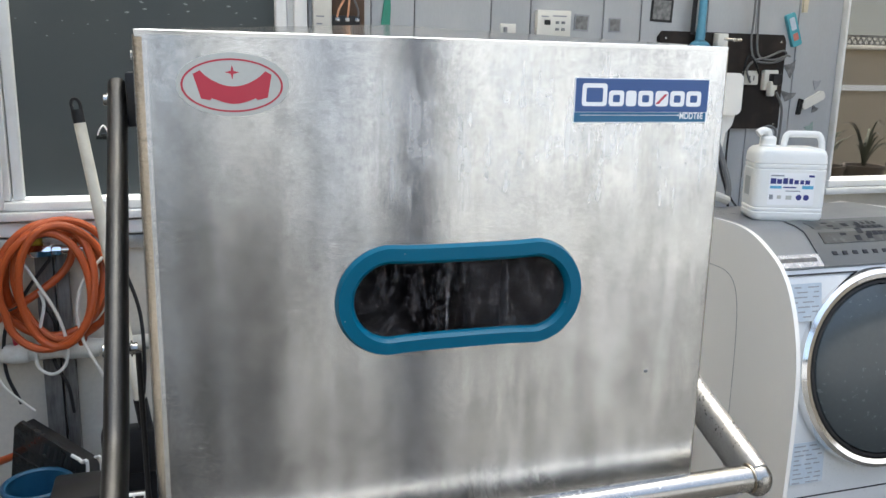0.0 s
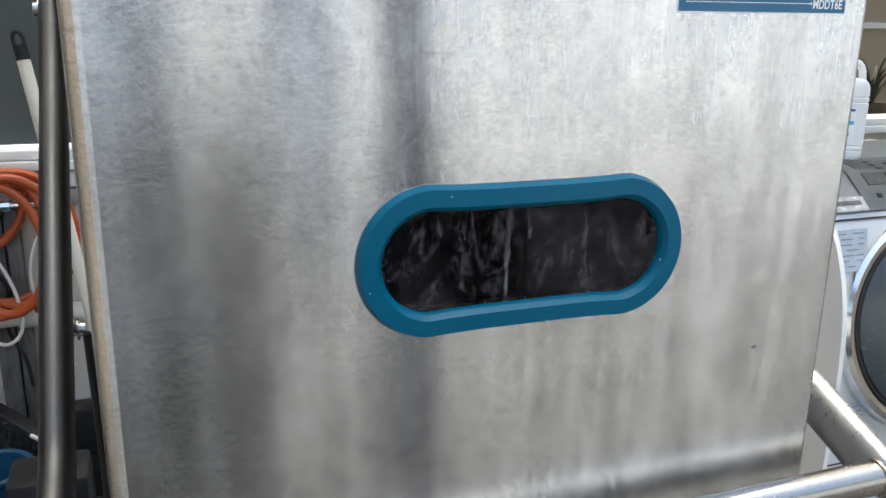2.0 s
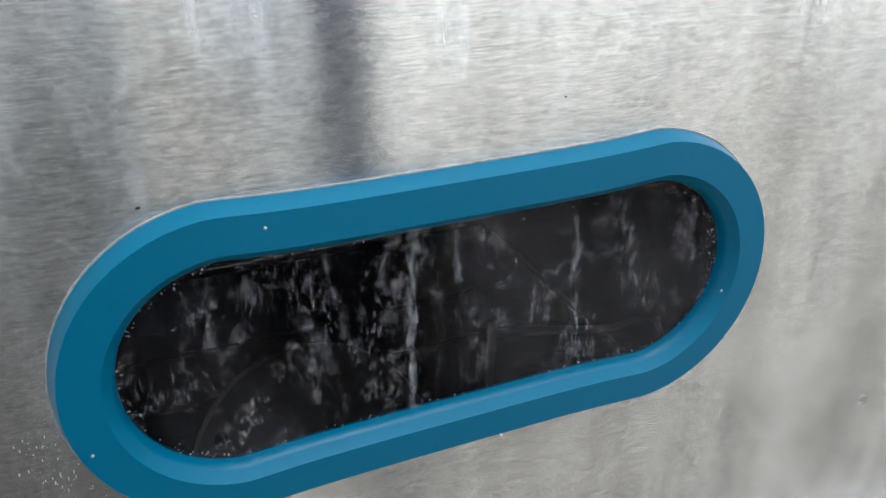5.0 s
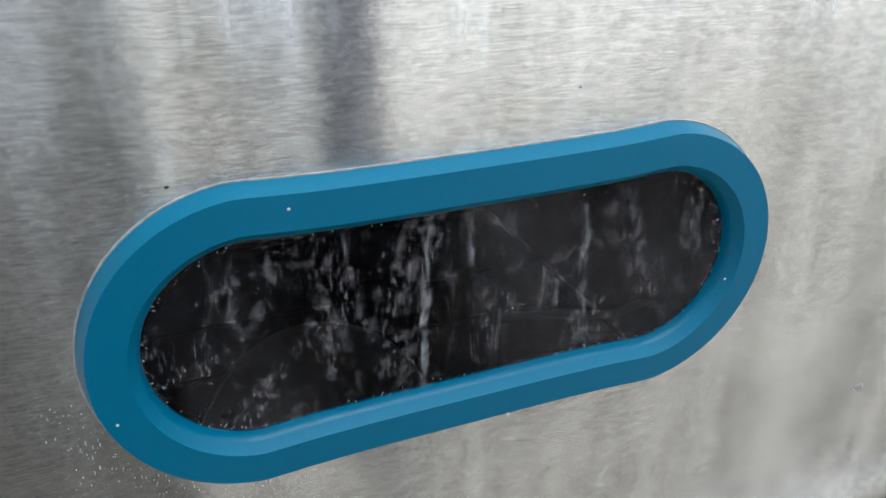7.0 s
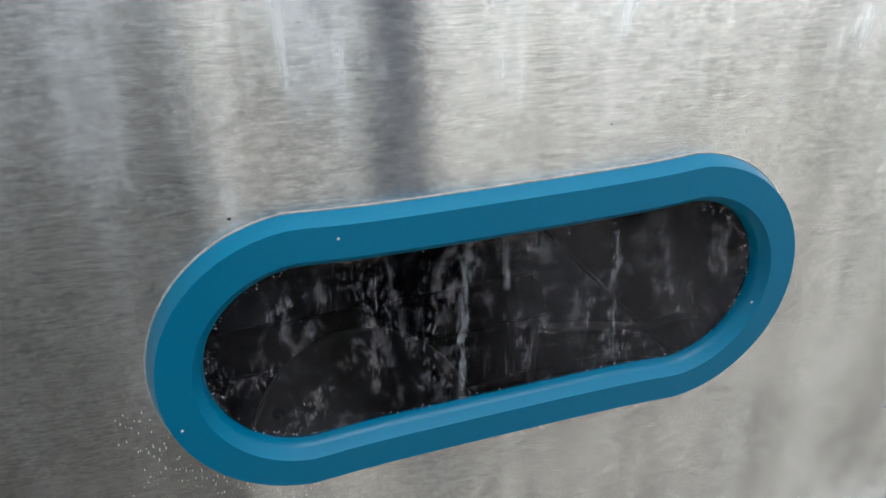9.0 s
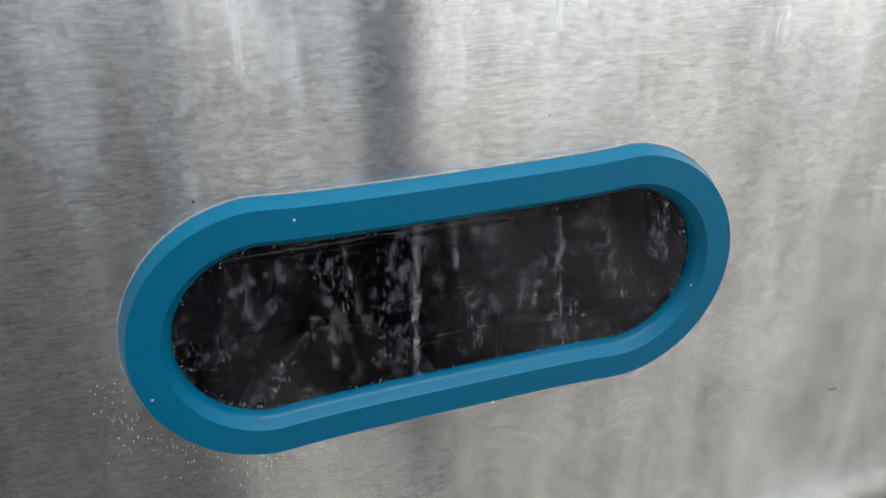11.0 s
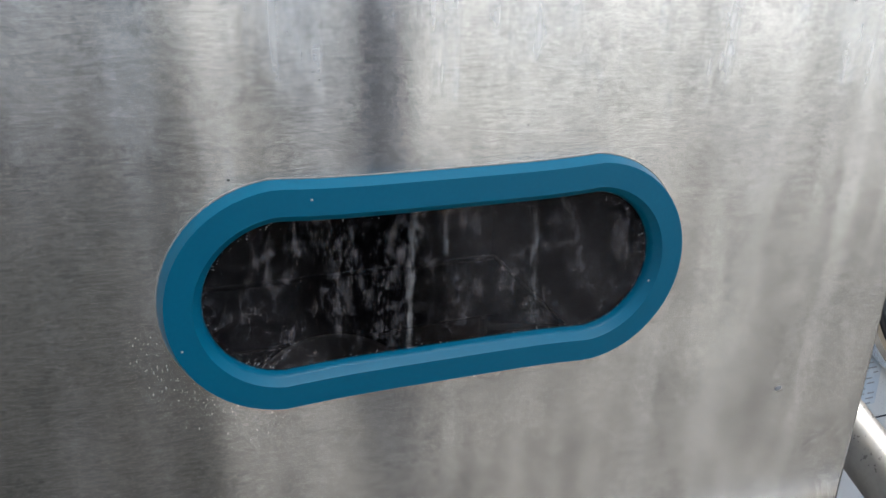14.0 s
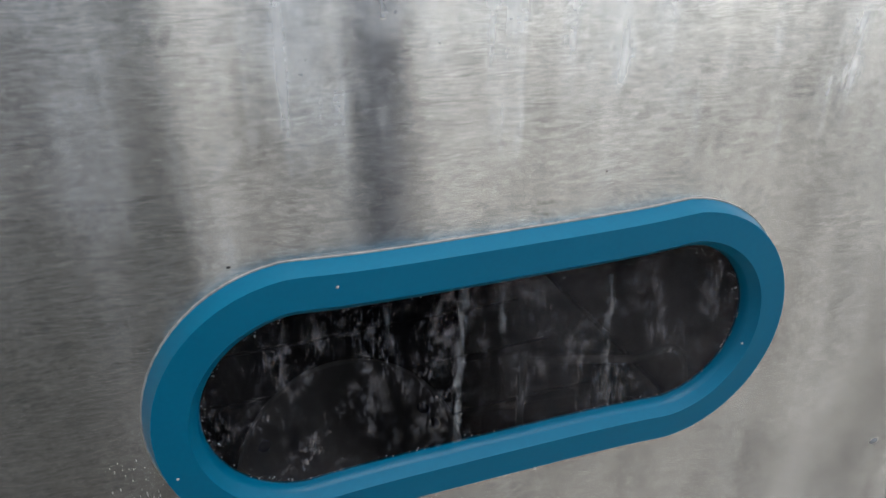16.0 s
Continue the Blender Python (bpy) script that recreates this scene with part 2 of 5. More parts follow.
JUG_WHITE = mat("jug_polyethylene", (0.82, 0.82, 0.79), 0.38, 0.0, 0.03, 20, 300, 0.01)
ALU = mat("white_aluminium_frame", (0.72, 0.73, 0.73), 0.4, 0.0, 0.04, 4, 200, 0.02, dirt=(0.40, 0.39, 0.36), dirt_amount=0.45, dirt_scale=5)
ALU_GREY = mat("dull_aluminium_rail", (0.40, 0.41, 0.41), 0.45, 0.7, 0.2, 8, 200, 0.05, dirt=(0.10, 0.10, 0.09), dirt_amount=0.7, dirt_scale=7)
PLANK = mat("blue_grey_panel", (0.39, 0.405, 0.42), 0.5, 0.0, 0.06, 3, 120, 0.04, (3, 3, 0.5), dirt=(0.50, 0.51, 0.51), dirt_amount=0.3, dirt_scale=5, random_tint=0.05)
GROOVE = mat("panel_backing", (0.08, 0.085, 0.09), 0.8, 0.0, 0.2)
BEIGE = mat("beige_board_wall", (0.60, 0.575, 0.515), 0.75, 0.0, 0.08, 2.5, 90, 0.08, dirt=(0.25, 0.23, 0.20), dirt_amount=0.5, dirt_scale=2.5)
CONCRETE = mat("concrete_floor", (0.055, 0.054, 0.052), 0.85, 0.0, 0.2, 3, 60, 0.3, dirt=(0.12, 0.115, 0.11), dirt_amount=0.6, dirt_scale=1.3)
def translucent_sheet(name, color, amount):
    """Milky sheet that lets daylight through, softened; for the added, unseen roof."""
    m = bpy.data.materials.new(name)
    m.use_nodes = True
    n, l = m.node_tree.nodes, m.node_tree.links
    tr = n.new("ShaderNodeBsdfTranslucent")
    tr.inputs[0].default_value = (*color, 1)
    mx = n.new("ShaderNodeMixShader")
    mx.inputs[0].default_value = amount
    b = n["Principled BSDF"]
    b.inputs["Base Color"].default_value = (*color, 1)
    b.inputs["Roughness"].default_value = 0.5
    tc = n.new("ShaderNodeTexCoord")
    bp = n.new("ShaderNodeBump")
    bp.inputs["Strength"].default_value = 0.3
    l.new(noise_node(n, l, tc.outputs["Object"], 6.0), bp.inputs["Height"])
    l.new(bp.outputs[0], b.inputs["Normal"])
    l.new(b.outputs[0], mx.inputs[1])
    l.new(tr.outputs[0], mx.inputs[2])
    l.new(mx.outputs[0], n["Material Output"].inputs[0])
    return m


CEIL = translucent_sheet("milky_light_diffuser", (0.71, 0.69, 0.65), 0.78)
OUT_WALL = mat("rendered_side_wall", (0.20, 0.19, 0.175), 0.85, 0.0, 0.15, 1.5, 40, 0.1)
ASPHALT = mat("concrete_yard", (0.062, 0.061, 0.059), 0.9, 0.0, 0.15, 0.7, 30, 0.2)
WOOD_DARK = mat("dark_stained_wood", (0.011, 0.007, 0.005), 0.8, 0.0, 0.5, 3, 20, 0.2, (14, 14, 1.2), dirt=(0.05, 0.032, 0.022), dirt_amount=0.5, dirt_scale=14)
WOOD_GREY = mat("weathered_grey_timber", (0.14, 0.135, 0.13), 0.8, 0.0, 0.5, 3, 20, 0.3, (14, 14, 1.2), dirt=(0.30, 0.30, 0.29), dirt_amount=0.5, dirt_scale=9)
WOOD_BROWN = mat("brown_wood_board", (0.075, 0.040, 0.021), 0.6, 0.0, 0.4, 3, 20, 0.2, (14, 14, 1.2))
ORANGE = mat("orange_rubber_hose", (0.42, 0.078, 0.017), 0.42, 0.0, 0.12, 20, 300, 0.04, dirt=(0.30, 0.07, 0.02), dirt_amount=0.5, dirt_scale=12)
BLACK = mat("black_plastic", (0.018, 0.018, 0.019), 0.38, 0.0, 0.2, 10, 200, 0.05, dirt=(0.04, 0.04, 0.039), dirt_amount=0.5, dirt_scale=9)
BLACK.node_tree.nodes["Principled BSDF"].inputs["Specular IOR Level"].default_value = 0.22
BLACK_GLOSS = mat("black_gloss_plastic", (0.075, 0.078, 0.078), 0.08, 0.6, 0.35, 14, 60, 0.0, rough_vary=0.06, dirt=(0.07, 0.07, 0.068), dirt_amount=0.5, dirt_scale=9)
GREY_PLASTIC = mat("grey_plastic", (0.20, 0.207, 0.215), 0.35, 0.0, 0.08, 8, 200, 0.02, dirt=(0.2, 0.2, 0.19), dirt_amount=0.3)
PANEL_GREY = mat("worn_control_panel", (0.095, 0.102, 0.106), 0.42, 0.0, 0.10, 9, 40, 0.0, dirt=(0.085, 0.09, 0.092), dirt_amount=0.6, dirt_scale=22)
FIELD_GREY = mat("worn_display_field", (0.04, 0.045, 0.047), 0.42, 0.0, 0.35, 30, 60, 0.0, dirt=(0.16, 0.17, 0.17), dirt_amount=0.6, dirt_scale=40)
SATIN = mat("scuffed_silver_trim", (0.36, 0.355, 0.345), 0.24, 0.95, 0.35, 40, 90, 0.02)
CHROME = mat("chrome", (0.82, 0.82, 0.82), 0.08, 1.0, 0.04, 8, 200, 0.0, rough_vary=0.04)
DOOR_GREY = mat("smoked_door_window", (0.040, 0.050, 0.055), 0.20, 0.0, 0.12, 4, 100, 0.0, dirt=(0.07, 0.08, 0.08), dirt_amount=0.3, dirt_scale=4)
BLUE_BUCKET = mat("blue_bucket_plastic", (0.10, 0.30, 0.47), 0.42, 0.0, 0.08, 8, 200, 0.03, dirt=(0.15, 0.25, 0.32), dirt_amount=0.4)
BLUE_BRUSH = mat("light_blue_plastic", (0.10, 0.30, 0.42), 0.4, 0.0, 0.08)
TEAL = mat("teal_plastic", (0.08, 0.34, 0.40), 0.4, 0.0, 0.1)
GREEN = mat("green_plastic", (0.02, 0.22, 0.15), 0.4, 0.0, 0.1)
YELLOW = mat("yellow_tape", (0.60, 0.46, 0.03), 0.5, 0.0, 0.2)
COPPER = mat("copper_wire", (0.55, 0.28, 0.16), 0.4, 0.0, 0.2)
PVC = mat("white_pvc_pipe", (0.66, 0.66, 0.62), 0.4, 0.0, 0.08, 10, 200, 0.02, dirt=(0.36, 0.33, 0.28), dirt_amount=0.6, dirt_scale=14)
CABLE_WHITE = mat("white_cable", (0.62, 0.61, 0.57), 0.45, 0.0, 0.1)
CABLE_GREY = mat("grey_cable", (0.12, 0.12, 0.12), 0.5, 0.0, 0.1)
SCREEN_DARK = mat("dark_insect_screen", (0.055, 0.066, 0.068), 0.5, 0.0, 0.1, 2, 400, 0.05, dirt=(0.085, 0.095, 0.095), dirt_amount=0.5, dirt_scale=3)
LABEL_BLUE = mat("blue_print", (0.028, 0.085, 0.25), 0.35, 0.0, 0.04)
LABEL_DKBLUE = mat("petrol_print", (0.01, 0.12, 0.24), 0.35, 0.0, 0.04)
PRINT_WHITE = mat("white_print", (0.89, 0.89, 0.89), 0.4, 0.0, 0.02)
PRINT_RED = mat("red_print", (0.46, 0.035, 0.06), 0.4, 0.0, 0.05)
STICKER = mat("silver_sticker", (0.50, 0.51, 0.48), 0.4, 0.35, 0.06, 20, 200, 0.02)
STICKER_BLUE = mat("pale_blue_sticker", (0.46, 0.53, 0.60), 0.45, 0.0, 0.08, 60, 300, 0.02, dirt=(0.6, 0.62, 0.63), dirt_amount=0.6, dirt_scale=30)
INK = mat("dark_ink", (0.022, 0.024, 0.03), 0.8, 0.0, 0.1)
INK_BLUE = mat("navy_ink", (0.03, 0.035, 0.20), 0.5, 0.0, 0.1)
INK_CYAN = mat("cyan_ink", (0.12, 0.42, 0.62), 0.5, 0.0, 0.1)
INK_GREY = mat("grey_ink", (0.28, 0.29, 0.31), 0.6, 0.0, 0.1)
PALE_GREEN = mat("pale_green_film", (0.26, 0.34, 0.31), 0.4, 0.0, 0.2, 40, 200, 0.0)
PHOTO = mat("faded_print", (0.15, 0.15, 0.15), 0.4, 0.0, 0.7, 38, 70, 0.0)
LIME = mat("limescale", (0.34, 0.335, 0.32), 0.8, 0.0, 0.2, 200, 600, 0.3)
CHINA = mat("white_china", (0.70, 0.70, 0.68), 0.2, 0.0, 0.03, 10, 100, 0.0)
COBALT = mat("cobalt_glaze", (0.03, 0.04, 0.16), 0.2, 0.0, 0.2)
LEAF = mat("strap_leaf", (0.012, 0.020, 0.008), 0.6, 0.0, 0.4, 20, 90, 0.05)
HOUSE = mat("cream_house_render", (0.78, 0.73, 0.63), 0.85, 0.0, 0.08, 0.6, 12, 0.05)
SHED = mat("dark_shed_cladding", (0.07, 0.07, 0.075), 0.7, 0.0, 0.2, 1.0, 20, 0.1)
CLADDING = mat("pale_grey_cladding", (0.48, 0.48, 0.485), 0.7, 0.0, 0.1, 1.0, 20, 0.1)
WHITE_WALL = mat("white_render", (0.80, 0.80, 0.79), 0.8, 0.0, 0.06, 1.0, 20, 0.1)
BLOCKWALL = mat("tan_garden_wall", (0.34, 0.285, 0.215), 0.85, 0.0, 0.12, 1.0, 20, 0.1)
TERRACOTTA = mat("brown_pot", (0.045, 0.032, 0.025), 0.7, 0.0, 0.2)


# ---- mesh helpers ----
def link(name, bm, material, parent=None, label="", smooth=True):
    me = bpy.data.meshes.new(name)
    bmesh.ops.recalc_face_normals(bm, faces=bm.faces)
    bm.to_mesh(me)
    bm.free()
    me.materials.append(material)
    if smooth:
        for p in me.polygons:
            p.use_smooth = True
        me.set_sharp_from_angle(angle=radians(35))
    ob = new(name, me)
    if parent:
        ob.parent = parent
    if label:
        ob["label"] = label
    return ob


def part(name, bm, material, parent, label=""):
    return link(name, bm, material, parent, label)


def thing(name, label, category, group="", at=(0, 0, 0), rz=0.0):
    ob = new(name)
    ob.matrix_world = pose(*at, 0, 0, rz)
    ob.empty_display_size = 0.05
    return tagged(ob, label, category, group)


def box(bm, x0, x1, y0, y1, z0, z1, bevel=0.0, m=None):
    r = bmesh.ops.create_cube(bm, size=1.0)
    vs = r["verts"]
    for v in vs:
        v.co = Vector(((x0 + x1) / 2 + v.co.x * (x1 - x0), (y0 + y1) / 2 + v.co.y * (y1 - y0), (z0 + z1) / 2 + v.co.z * (z1 - z0)))
    if bevel:
        es = list({e for v in vs for e in v.link_edges})
        r = bmesh.ops.bevel(bm, geom=es, offset=bevel, segments=2, affect="EDGES", profile=0.5)
        vs = list({v for f in r["faces"] for v in f.verts} | {v for v in vs if v.is_valid})
    if m is not None:
        bmesh.ops.transform(bm, matrix=m, verts=vs)
    return bm


def boxes(*rows, bevel=0.0):
    bm = bmesh.new()
    for r in rows:
        box(bm, *r, bevel=bevel)
    return bm


def smooth_path(points, steps=8):
    p = [Vector(q) for q in points]
    p = [2 * p[0] - p[1]] + p + [2 * p[-1] - p[-2]]
    out = []
    for i in range(1, len(p) - 2):
        a, b, c, d = p[i - 1], p[i], p[i + 1], p[i + 2]
        for k in range(steps):
            t = k / steps
            out.append(0.5 * ((2 * b) + (c - a) * t + (2 * a - 5 * b + 4 * c - d) * t * t + (3 * b - a - 3 * c + d) * t ** 3))
    out.append(p[-2])
    return out


def signed_power(v, p):
    return math.copysign(abs(v) ** p, v)


def sweep(bm, path, radius, segs=12, flat=(1.0, 1.0), closed=False, side=None, power=1.0):
    """A tube along a path; side is the direction of the section's first axis."""
    n = len(path)
    rings = []
    ref = Vector(side) if side else Vector((0.31, 0.17, 0.93))
    for i, p in enumerate(path):
        a, b = path[(i - 1) % n] if (closed or i) else p, path[(i + 1) % n] if (closed or i < n - 1) else p
        d = (Vector(b) - Vector(a)).normalized()
        u = (ref - d * ref.dot(d))
        u = u.normalized() if u.length > 1e-4 else d.orthogonal().normalized()
        w = d.cross(u)
        if not side:
            ref = u
        r = radius[i] if isinstance(radius, (list, tuple)) else radius
        rings.append([bm.verts.new(Vector(p) + u * (signed_power(math.cos(2 * math.pi * k / segs), power) * r * flat[0]) + w * (signed_power(math.sin(2 * math.pi * k / segs), power) * r * flat[1])) for k in range(segs)])
    for i in range(n if closed else n - 1):
        a, b = rings[i], rings[(i + 1) % n]
        for k in range(segs):
            bm.faces.new((a[k], a[(k + 1) % segs], b[(k + 1) % segs], b[k]))
    if not closed:
        bm.faces.new(rings[0][::-1])
        bm.faces.new(rings[-1])
    return bm


def tube(points, radius, segs=10, steps=8, **kw):
    return sweep(bmesh.new(), smooth_path(points, steps), radius, segs, **kw)


def lathe(profile, segs=32, m=None):
    """Turn (radius, height) pairs round z."""
    bm = bmesh.new()
    rings = [[bm.verts.new((r * math.cos(2 * math.pi * k / segs), r * math.sin(2 * math.pi * k / segs), z)) for k in range(segs)] for r, z in profile]
    for a, b in zip(rings, rings[1:]):
        for k in range(segs):
            bm.faces.new((a[k], a[(k + 1) % segs], b[(k + 1) % segs], b[k]))
    if profile[0][0] > 1e-6:
        bm.faces.new(rings[0][::-1])
    if profile[-1][0] > 1e-6:
        bm.faces.new(rings[-1])
    bmesh.ops.remove_doubles(bm, verts=bm.verts, dist=1e-6)
    if m is not None:
        bmesh.ops.transform(bm, matrix=m, verts=bm.verts)
    return bm


def plate2d(points, depth, m=None, bm=None):
    """A flat piece with outline (x, z) facing -y, depth thick; it stands from y=0 towards -y."""
    bm = bm or bmesh.new()
    a = [bm.verts.new((x, -depth, z)) for x, z in points]
    b = [bm.verts.new((x, 0, z)) for x, z in points]
    bm.faces.new(a)
    bm.faces.new(b[::-1])
    n = len(points)
    for i in range(n):
        bm.faces.new((a[i], b[i], b[(i + 1) % n], a[(i + 1) % n]))
    if m is not None:
        bmesh.ops.transform(bm, matrix=m, verts=a + b)
    return bm


def ring2d(outer, inner, depth, bm=None):
    bm = bm or bmesh.new()
    n = len(outer)
    of, ob_ = [bm.verts.new((x, -depth, z)) for x, z in outer], [bm.verts.new((x, 0, z)) for x, z in outer]
    nf, nb = [bm.verts.new((x, -depth, z)) for x, z in inner], [bm.verts.new((x, 0, z)) for x, z in inner]
    for i in range(n):
        j = (i + 1) % n
        for a, b in ((of, nf), (nf, nb), (nb, ob_), (ob_, of)):
            bm.faces.new((a[i], a[j], b[j], b[i]))
    return bm


def ellipse(cx, cz, rx, rz, n=48):
    return [(cx + rx * math.cos(2 * math.pi * k / n), cz + rz * math.sin(2 * math.pi * k / n)) for k in range(n)]


def round_rect(x0, x1, z0, z1, r, n=5):
    out = []
    for cx, cz, a in ((x1 - r, z0 + r, -90), (x1 - r, z1 - r, 0), (x0 + r, z1 - r, 90), (x0 + r, z0 + r, 180)):
        for k in range(n + 1):
            q = radians(a + 90 * k / n)
            out.append((cx + r * math.cos(q), cz + r * math.sin(q)))
    return out


# ---- the room ----
BACK = 1.72
X0, X1, YF, ZC = -1.7, 3.5, -0.85, 2.45
# front edge of the unseen roof, set by how much sky lights the hood
EAVE = 0.50

tagged(link("ground", boxes((-60, 60, -60, 60, FLOOR - 0.3, FLOOR - 0.02)), ASPHALT), "grey concrete yard running to the horizon", "ground", kind="structure")
tagged(link("floor", boxes((X0, X1, YF, BACK, FLOOR - 0.25, FLOOR)), CONCRETE), "stained grey concrete floor of the work room", "floor", kind="structure")
# roof added out of view as a diffuser over the back of the room
tagged(link("ceiling", boxes((X0 - 0.1, X1 + 0.1, EAVE, BACK + 0.12, ZC, ZC + 0.006)), CEIL), "milky translucent sheet out of view, added overhead to soften the daylight", "ceiling", kind="structure")
# unseen side walls; tan is chosen for the warm reflection in the hood's fold
tagged(link("wall_west", boxes((X0 - 0.1, X0, -2.2, BACK + 0.1, FLOOR, ZC)), BLOCKWALL), "plain tan side wall out of view, added to shape light and reflections", "wall", kind="structure")
tagged(link("wall_east", boxes((X1, X1 + 0.1, YF, BACK + 0.1, FLOOR, ZC)), BLOCKWALL), "plain tan side wall out of view, added to shape light and reflections", "wall", kind="structure")
WL0, WL1, WR0, WR1, SILL, HEAD = -1.15, 0.40, 2.260, 3.3, 0.885, 1.85
wall = link("wall_back", boxes((X0, X1, BACK, BACK + 0.1, FLOOR, SILL), (X0, X1, BACK, BACK + 0.1, HEAD, ZC), (X0, WL0, BACK, BACK + 0.1, SILL, HEAD),
                               (WL1, WR0, BACK, BACK + 0.1, SILL, HEAD), (WR1, X1, BACK, BACK + 0.1, SILL, HEAD)), BEIGE, smooth=False)
tagged(wall, "beige board wall with blue-grey panelling above", "wall", kind="structure")

# ---- dishwasher ----
HW, HD, HZ0, HZ1, HR = 0.562, 0.56, 0.852, 1.33, 0.012
CX, CZ = 0.2860, 1.0915


def stadium(half_w, half_h, n=64, waist=0.0, cx=CX, cz=CZ):
    """Outline of a window with round ends; waist draws the straight edges in a little."""
    out = []
    s = half_w - half_h
    for k in range(n):
        side = -1 if k >= n // 2 else 1
        q = (k % (n // 2)) / (n // 2)
        if q < 0.62:
            a = radians(-90 + 180 * q / 0.62)
            x, z = s + half_h * math.cos(a), half_h * math.sin(a)
        else:
            x, z = s - 2 * s * (q - 0.62) / 0.38, half_h
        f = min(1.0, abs(x) / (s * 1.05))
        z -= math.copysign(waist * (1 - f ** 4), z) if abs(z) > 0.8 * half_h else 0
        out.append((cx + side * x, cz + side * z))
    return out


def front_sheet():
    bm = bmesh.new()
    inner = stadium(0.115, 0.0435, 96)
    x0, x1, z0, z1 = HR, HW - 0.004, HZ0, HZ1 - 0.004
    outer = []
    for x, z in inner:
        dx, dz = x - CX, z - CZ
        ts = [((x1 if dx > 0 else x0) - CX) / dx if abs(dx) > 1e-9 else 1e9, ((z1 if dz > 0 else z0) - CZ) / dz if abs(dz) > 1e-9 else 1e9]
        t = min(ts)
        outer.append([CX + dx * t, CZ + dz * t])
    for cx, cz in ((x0, z0), (x0, z1), (x1, z0), (x1, z1)):
        o = min(outer, key=lambda q: (q[0] - cx) ** 2 + (q[1] - cz) ** 2)
        o[0], o[1] = cx, cz
    vi, vo = [bm.verts.new((x, 0, z)) for x, z in inner], [bm.verts.new((x, 0, z)) for x, z in outer]
    for i in range(len(inner)):
        j = (i + 1) % len(inner)
        bm.faces.new((vi[i], vi[j], vo[j], vo[i]))
    # the sheet folds round the uprights into the sides, and over the top
    for sx in (0, 1):
        cols = []
        for k in range(7):
            a = radians(15 * k)
            r = HR if sx == 0 else 0.004
            x = r - r * math.sin(a)
            y = r - r * math.cos(a)
            x = x if sx == 0 else HW - x
            cols.append((bm.verts.new((x, y, z0)), bm.verts.new((x, y, z1))))
        xs = 0 if sx == 0 else HW
        cols.append((bm.verts.new((xs, HD, z0)), bm.verts.new((xs, HD, z1))))
        for a, b in zip(cols, cols[1:]):
            bm.faces.new((a[0], b[0], b[1], a[1]))
    return bm


def roof():
    """Cross-broken lid with a low middle ridge and a folded front lip."""
    bm = bmesh.new()
    zt = HZ1
    lip = [(0.003, 0.0006, zt - 0.006), (HW - 0.003, 0.0006, zt - 0.006), (HW - 0.004, HD, zt - 0.004), (0.004, HD, zt - 0.004)]
    top = [(0.002, 0.0005, zt - 0.0005), (HW - 0.002, 0.0005, zt - 0.0005), (HW - 0.002, HD, zt - 0.0016), (0.002, HD, zt - 0.0016)]
    edge = [(0.006, 0.0009, zt), (HW - 0.006, 0.0009, zt), (HW - 0.006, HD - 0.004, zt), (0.006, HD - 0.004, zt)]
    lip, top, edge = [[bm.verts.new(p) for p in q] for q in (lip, top, edge)]
    apex = bm.verts.new((HW / 2, HD / 2, zt + 0.0225))
    for i in range(4):
        j = (i + 1) % 4
        bm.faces.new((lip[i], lip[j], top[j], top[i]))
        bm.faces.new((top[i], top[j], edge[j], edge[i]))
        bm.faces.new((edge[i], edge[j], apex))
    return bm


def window_rim():
    """Rubber moulding: upright outer wall, flat face, inner bevel and a thin lip down to the glass."""
    bm = bmesh.new()
    hw, hh, N = 0.1242, 0.0534, 96
    prof = [(0.0, 0.0005), (0.0003, -0.0008), (0.0024, -0.0078), (0.0138, -0.0082), (0.0164, -0.0050), (0.0170, -0.0044), (0.0178, -0.0014), (0.0180, 0.0005)]
    rings = []
    for inset, y in prof:
        rings.append([bm.verts.new((x, y, z)) for x, z in stadium(hw - inset, hh - inset, N, 0.0017)])
    rings.append(rings[0])
    for a, b in zip(rings, rings[1:]):
        for i in range(N):
            j = (i + 1) % N
            bm.faces.new((a[i], a[j], b[j], b[i]))
    return bm


washer = thing("dishwasher", "stainless-steel commercial hood dishwasher with blue-rimmed viewing window", "dishwasher")
hood = part("hood", front_sheet(), STEEL, washer, "brushed stainless hood with dried water streaks")
for p in hood.data.polygons:
    p.use_smooth = min(abs(p.normal.x), abs(p.normal.y)) > 0.02
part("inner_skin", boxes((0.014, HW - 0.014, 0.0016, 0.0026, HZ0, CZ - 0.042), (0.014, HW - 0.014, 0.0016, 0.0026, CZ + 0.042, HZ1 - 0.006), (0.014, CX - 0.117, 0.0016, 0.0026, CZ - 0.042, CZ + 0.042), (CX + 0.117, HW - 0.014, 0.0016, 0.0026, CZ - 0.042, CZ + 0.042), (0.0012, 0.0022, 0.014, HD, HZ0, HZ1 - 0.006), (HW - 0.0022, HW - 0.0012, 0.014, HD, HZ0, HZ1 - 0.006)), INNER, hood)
part("lid", roof(), mat("lid_steel", (0.55, 0.56, 0.57), 0.13, 1.0, 0.06, 8, 200, 0.02, rough_vary=0.04), hood, "smooth reflective steel hood top")
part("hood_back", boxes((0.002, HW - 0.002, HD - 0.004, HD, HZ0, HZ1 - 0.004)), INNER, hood)
